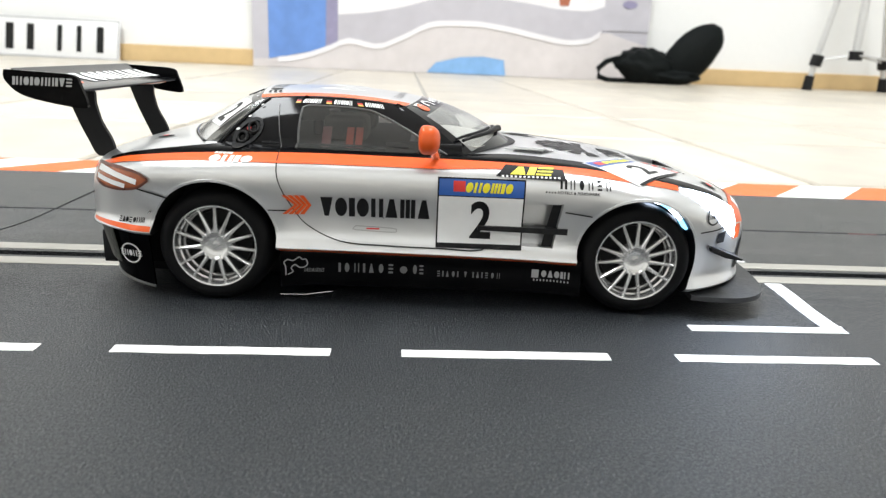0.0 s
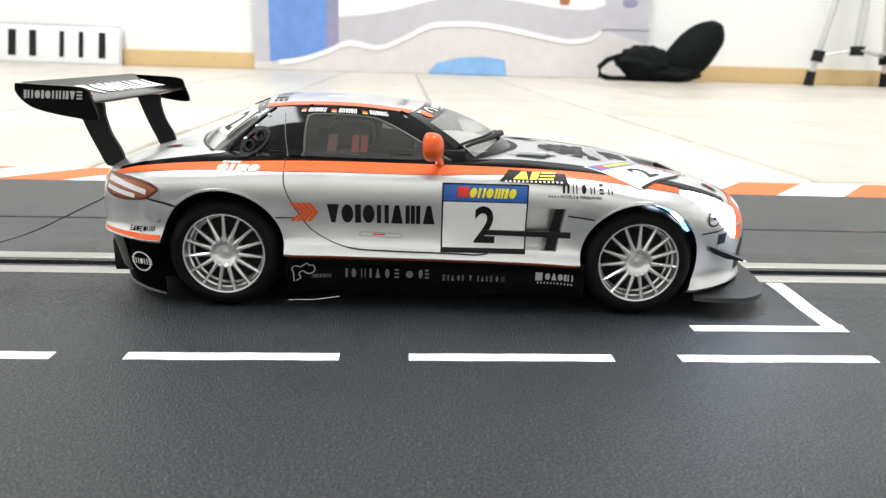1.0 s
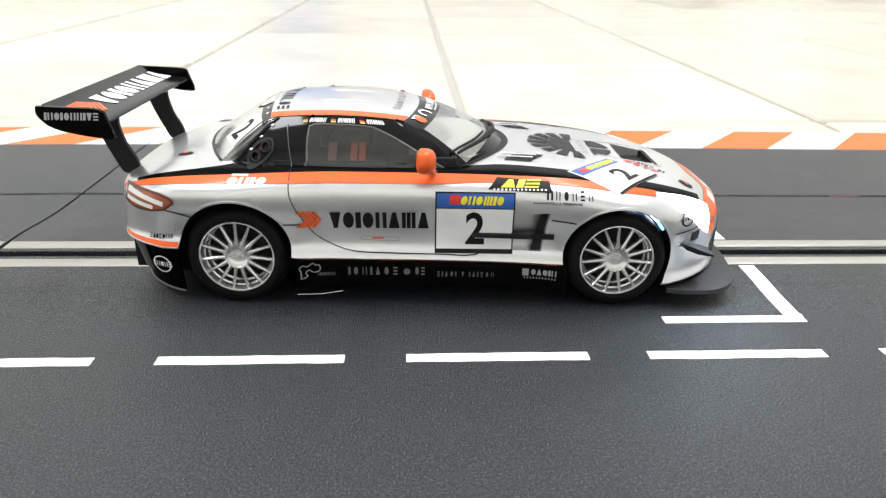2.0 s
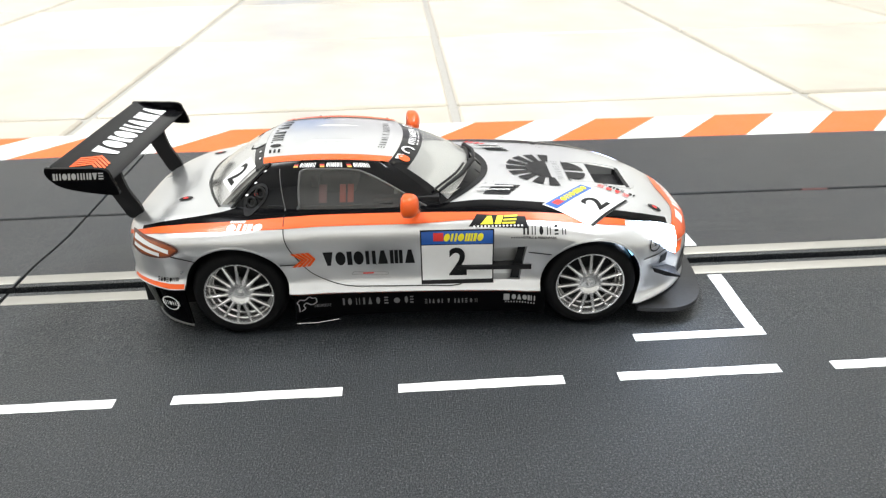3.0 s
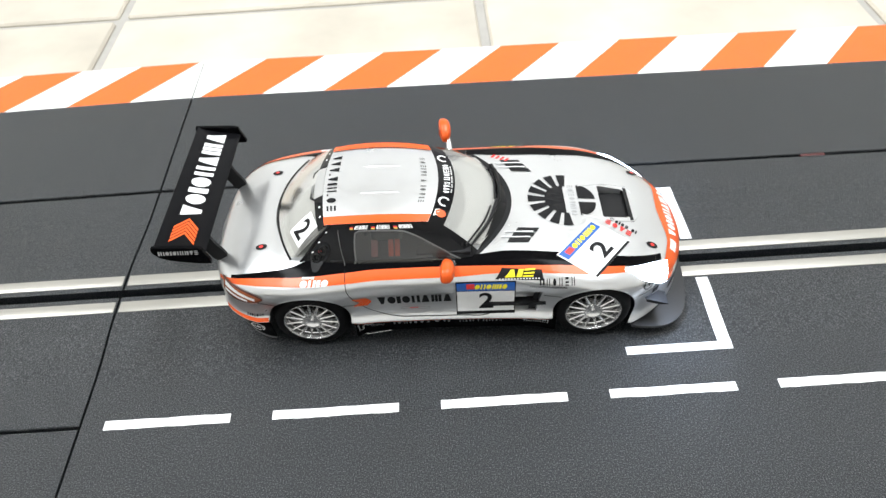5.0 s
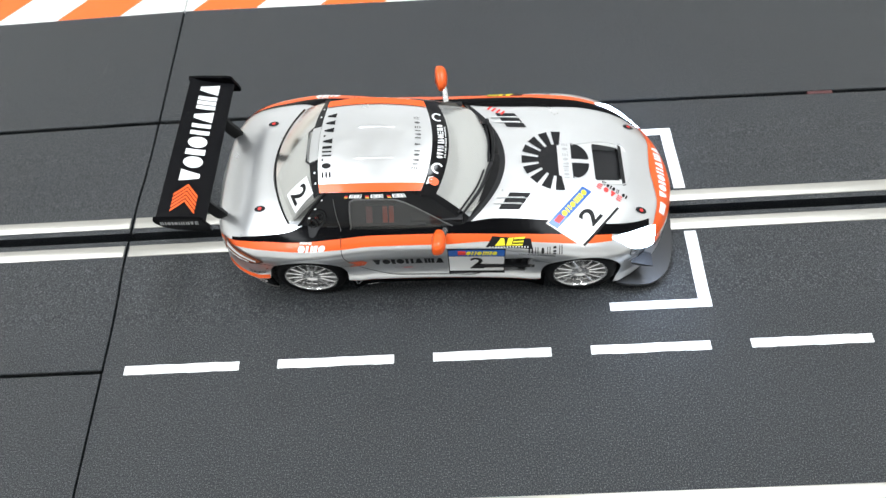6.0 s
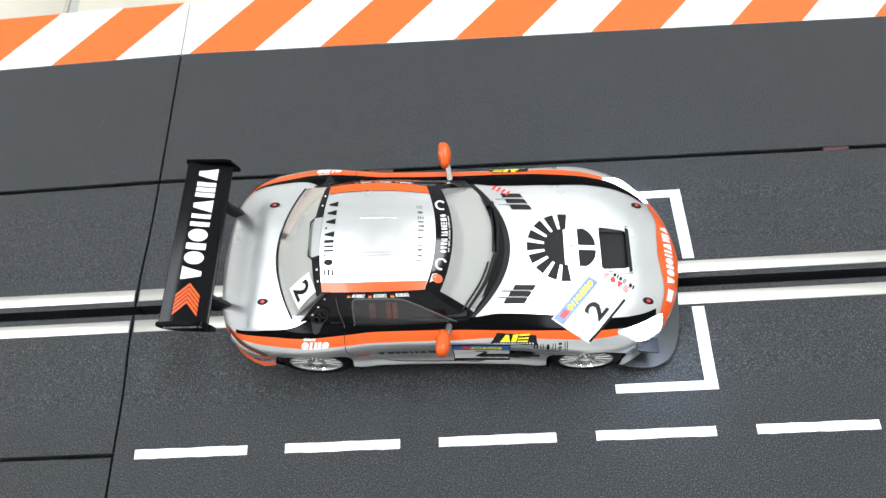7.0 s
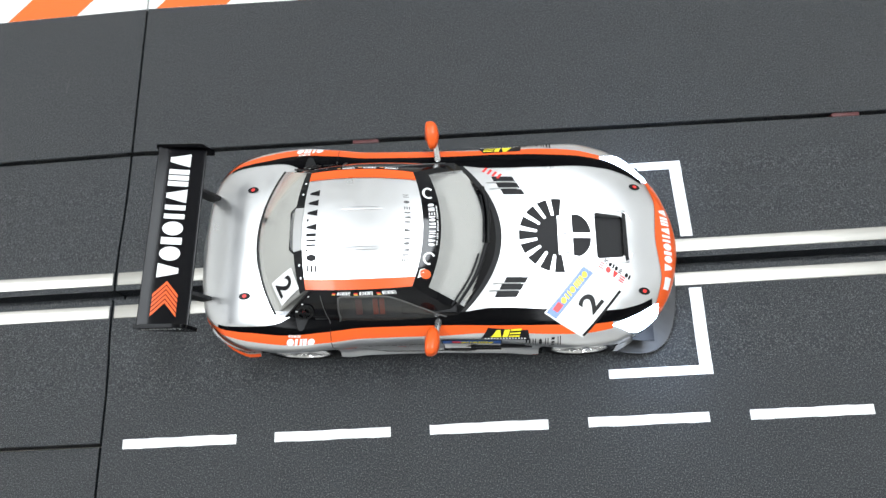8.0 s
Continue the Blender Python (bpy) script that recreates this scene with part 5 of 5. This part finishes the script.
    for k in range(3):
        a = 0.285 + 0.19 * k if d > 0 else 0.285 + 0.19 * (2 - k)
        for j, ink in enumerate((BLACK_INK, RED_INK, GOLD_INK)):
            z1 = 0.955 - 0.03 * j
            mesh_part("flag_band", quad_on(cs, (a, z1 - 0.03), (a + 0.032, z1 - 0.03), (a + 0.032, z1), (a, z1), 1, 1), ink, car)
        mesh_part("lettering", marks(cs, frame_to((a + 0.04, 0.865), (0.115, 0), (0, 0.09)), "ohoioh", 0.8, 0.08, 0.28), WHITE_INK, car)

# roof and screen print
rp = lambda p, q: tuple(roof_at(p, q) + Vector((0, 0, 0.010)))
mesh_part("lettering", marks(rp, frame_to((0.035, 0.69), (0.0, -1.45), (0.085, 0)), "vvv.vih.oe", 0.62, 0.0, 0.17), BLACK_INK, car, "row of thin black marks across the roof")
mesh_part("lettering", marks(rp, frame_to((0.90, -0.62), (0.0, 1.20), (-0.05, 0)), "eiaoi v iaieoh", 0.44, 0.0, 0.11), DARK_TRIM, car, "row of fine grey marks across the roof")
for q in (-0.36, 0.30):
    mesh_part("roof_rib", tube([tuple(Vector(rp(p, q)) - Vector((0, 0, 0.067))) for p in (0.3, 0.4, 0.5, 0.6, 0.7)], [0.05, 0.08, 0.085, 0.08, 0.05], 16), SILVER, car, sharp=80)
mesh_part("roof_hatch", sheet(lambda u, v: tuple(back_at(0.16 * v, -0.36 + 0.72 * u) + Vector((-0.01, 0, 0.004))), 10, 3), SILVER, car, "silver antenna hatch at the roof's rear edge", thick=0.03)
mesh_part("hatch_edge", tube([tuple(back_at(t, v) + Vector((-0.01, 0, -0.03))) for t, v in ((0.02, -0.40), (0.14, -0.38), (0.22, -0.30), (0.23, 0.30), (0.14, 0.38), (0.02, 0.40))], 0.042, 8), BLACK, car)
sp = lambda p, q: tuple(screen_at(p, q) + Vector((0.008, 0, 0.014)))
mesh_part("lettering", marks(sp, frame_to((0.07, -0.34), (0.0, 0.74), (0.08, 0)), "oaah ivoiemo", 0.72, 0.01, 0.24), WHITE_INK, car, "white marks on the sun strip")
mesh_part("lettering", bars(sp, frame_to((0.165, -0.30), (0.0, 0.66), (0.02, 0)), "XXX XXXX XXXXXXX XXXXXXXXX", 0.3, 0, 1), WHITE_INK, car)
for q in (-0.52, 0.58):
    mesh_part("emblem", join(line_on(sp, [(0.11 + 0.065 * math.cos(a), q + 0.085 * math.sin(a)) for a in [0.6 + 4.6 * k / 16 for k in range(17)]], 0.03)), WHITE_INK, car)
mesh_part("emblem", disc_on(sp, (0.115, -0.76), 0.075, 20, 0.07), ORANGE, car, "orange dot on the sun strip")
mesh_part("emblem", quad_on(sp, (0.03, -0.86), (0.03, -0.72), (0.09, -0.68), (0.09, -0.80), 2, 2), WHITE_INK, car)
bp = lambda p, q, k=0.016: tuple(back_at(p, q) + Vector((-0.5, 0, 0.85)) * k)
WA, WB, WC, WD = Vector((0.73, -0.66)), Vector((0.23, -0.58)), Vector((0.14, -0.93)), Vector((0.68, -0.98))
num = mesh_part("window_number_panel", quad_on(bp, WA, WB, WC, WD, 6, 6), WHITE_INK, car, "white number panel on the rear window")
mesh_part("window_number", digit_on(lambda p, q: bp(p, q, 0.026), lambda a, b: WA + (WD - WA) * (0.2 + 0.6 * a) + (WB - WA) * (0.13 + 0.74 * b)), BLACK_INK, num, "black start number 2")
for k in range(9):
    q = -0.8 + 0.2 * k
    if abs(q) > 0.42:
        mesh_part("window_rivet", disc_on(lambda a, b: bp(a, b, 0.02), (0.06, q), 0.02, 8, 0.02), WHITE_INK, car)

for s in (-1, 1):
    for t in (0.3, 0.55, 0.8):
        mesh_part("window_rivet", disc_on(lambda a, b, s=s: tuple(side_at(a, b, s) + Vector((-0.01, s * 0.03, 0.03))), (0.095, t), 0.008, 8, 0.022), WHITE_INK, car)
    cr = on_top(0.0, BODY_TREE)
    mesh_part("bonnet_crease", tube([cr(x, y) for x, y in bend((3.95, s * 0.62), (4.5, s * 0.74), (4.86, s * 0.80), (5.45, s * 0.74), (5.62, s * 0.5), n=5)], 0.022, 6), SILVER, car)

# bonnet print
t1, t2, t3 = on_top(0.015, BODY_TREE), on_top(0.021, BODY_TREE), on_top(0.027, BODY_TREE)
n1, n2, n3 = (slanting(-1, 0.6, 2.75, k) for k in (0.018, 0.024, 0.030))
EC = (3.50, 0.0)
mesh_part("emblem", disc_on(t1, EC, 0.60, 30, None, math.pi / 2, 3 * math.pi / 2), BLACK_INK, car, "black half sun emblem on the bonnet")
for k in range(9):
    a = math.pi / 2 + math.pi * (k + 0.0) / 8
    dr, nr = Vector((math.cos(a), math.sin(a))), Vector((-math.sin(a), math.cos(a)))
    o = Vector(EC)
    mesh_part("emblem_ray", quad_on(t1, o + dr * 0.58 - nr * 0.075, o + dr * 1.10 - nr * 0.145, o + dr * 1.10 + nr * 0.145, o + dr * 0.58 + nr * 0.075, 3, 2), BLACK_INK, car)
mesh_part("lettering", marks(t1, frame_to((3.82, -0.68), (0.0, 1.36), (-0.17, 0)), "iohiaoe.oe", 0.56, 0.0, 0.14), GREY_INK, car)
for sgn in (-1, 1):
    mesh_part("emblem", disc_on(t1, (3.92, sgn * 0.08), 0.52, 14, 0.58 , 0.0 if sgn > 0 else -math.pi / 2, math.pi / 2 if sgn > 0 else 0.0), BLACK_INK, car)
NB = frame_to((3.06, -2.14), (0.99, -0.78), (1.10, 1.26))
bonnet = mesh_part("bonnet_number_panel", quad_on(n1, NB(-0.03, -0.03), NB(1.03, -0.03), NB(1.03, 1.03), NB(-0.03, 1.03), 12, 12), WHITE_INK, car, "white start number panel on the bonnet")
mesh_part("sponsor_band", quad_on(n2, NB(0.0, 0.0), NB(0.26, 0.0), NB(0.26, 1.0), NB(0.0, 1.0), 6, 12), BLUE_INK, bonnet, "blue band beside the number")
mesh_part("lettering", marks(n3, lambda a, b: NB(0.20 - 0.14 * b, 0.26 + 0.68 * a), "ohomio", 0.86, 0.04, 0.3), YELLOW_INK, bonnet)
mesh_part("emblem", quad_on(n3, NB(0.06, 0.1), NB(0.2, 0.1), NB(0.2, 0.26), NB(0.06, 0.26), 2, 2), RED_INK, bonnet)
mesh_part("start_number", digit_on(n3, lambda a, b: NB(0.86 - 0.46 * b, 0.40 + 0.30 * a)), BLACK_INK, bonnet, "black start number 2")
mesh_part("panel_edge", quad_on(n3, NB(0.97, 0.0), NB(1.03, 0.0), NB(1.03, 1.0), NB(0.97, 1.0), 1, 10), BLACK_INK, bonnet)
mesh_part("lettering", marks(t1, lambda a, b: Vector((4.55, -0.90)) + Vector((0.72, -0.52)) * a + Vector((0.08, 0.16)) * b, "eove", 0.7), RED_INK, car)
mesh_part("lettering", marks(t1, lambda a, b: Vector((4.72, -0.78)) + Vector((0.72, -0.52)) * a + Vector((0.06, 0.12)) * b, "moioe oi", 0.7), BLACK_INK, car)
mesh_part("lettering", bars(t1, lambda a, b: Vector((1.35, 2.0)) + Vector((0.55, -0.28)) * a + Vector((0.12, 0.14)) * b, "XXXX", 0.35), RED_INK, car)
fr = on_front(0.02)
mesh_part("lettering", marks(fr, frame_to((-0.95, 2.04), (1.95, 0.0), (0, 0.19)), "voiohama", 0.84, 0.0, 0.3), WHITE_INK, car, "row of bold white marks on the nose")
mesh_part("chevron", quad_on(fr, (-1.45, 1.95), (-1.1, 1.98), (-1.1, 2.2), (-1.45, 2.14), 4, 4), WHITE_INK, car)
mesh_part("grille", band_on(on_front(0.014), -1.8, 1.8, lambda y: 0.75, lambda y: 1.5 - 0.03 * y * y, 30, 5), BLACK, car, "dark front grille opening")

# wing print
wt = lambda x, y: on_top(0.012, WING_TREE)(x, y)
mesh_part("lettering", marks(wt, frame_to((-6.92, -1.38), (0.0, 3.78), (-0.54, 0)), "voiohama", 0.84, 0.0, 0.3), WHITE_INK, wing, "row of bold white marks")
for k in range(5):
    a = -2.42 + 0.13 * k
    mesh_part("chevron", join(quad_on(wt, (-6.86, a), (-6.86, a + 0.095), (-7.18, a + 0.475), (-7.18, a + 0.38), 2, 2),
                              quad_on(wt, (-7.18, a + 0.38), (-7.18, a + 0.475), (-7.50, a + 0.095), (-7.50, a), 2, 2)), ORANGE, wing, "orange chevron strip")
for side in (-1, 1):
    ep = lambda x, z, side=side: (x, side * 2.682 - 0.07, z)
    m = frame_to((-7.74, 4.04), (1.10, 0), (0, 0.15)) if side < 0 else frame_to((-6.64, 4.04), (-1.10, 0), (0, 0.15))
    mesh_part("lettering", marks(ep, m, "ihoiohhive", 0.8, 0.02, 0.26), GREY_INK, wing, "row of grey marks")

# worn marks on the track
scratch = tagged(mesh_part("scratch_mark", prism([(-13.02, 7.7), (-12.99, 8.1), (-12.93, 8.46), (-12.97, 8.1), (-13.0, 7.7)], "z", 0.0, 0.004), DARK_TRIM, smooth=False),
                 "short pale scratch on the dark track border", "scratch")

# ---- floor tiles ----
TILE_S, JOINT = 0.196, 0.0048
tile_mesh = None
for i in range(-10, 11):
    for j in range(-1, 10):
        x, y = 0.031 + TILE_S * i, 0.21 - TILE_S + TILE_S * j
        if y + TILE_S > WALL_Y - 0.015:
            continue
        if tile_mesh is None:
            t = mesh_part("tile", box(JOINT / 2, TILE_S - JOINT / 2, JOINT / 2, TILE_S - JOINT / 2, -0.008, 0.0, 0.0012, 1), TILE, floor, unit=1.0, smooth=False)
            tile_mesh = t.data
        else:
            t = new("tile", tile_mesh)
            t.parent = floor
        t.location = (x, y, FLOOR_Z)

# the tiles farther off, past those round the track
spare = []
for i in range(-12, 13):
    for j in range(-12, 11):
        x, y = 0.031 + TILE_S * i, 0.21 - TILE_S + TILE_S * j
        near = -10 <= i <= 10 and -1 <= j <= 9 and y + TILE_S <= WALL_Y - 0.015
        x0, x1 = max(x, RX0) + JOINT / 2, min(x + TILE_S, RX1) - JOINT / 2
        y0, y1 = max(y, RY0) + JOINT / 2, min(y + TILE_S, WALL_Y - 0.016) - JOINT / 2
        if near or x1 - x0 < 0.02 or y1 - y0 < 0.02:
            continue
        spare.append(box(x0, x1, y0, y1, FLOOR_Z - 0.008, FLOOR_Z))
rest = mesh_part("far_tiles", join(*spare), TILE, floor, unit=1.0, smooth=False)
tagged(rest, "beige stone tiles on the rest of the floor", kind="stuff")
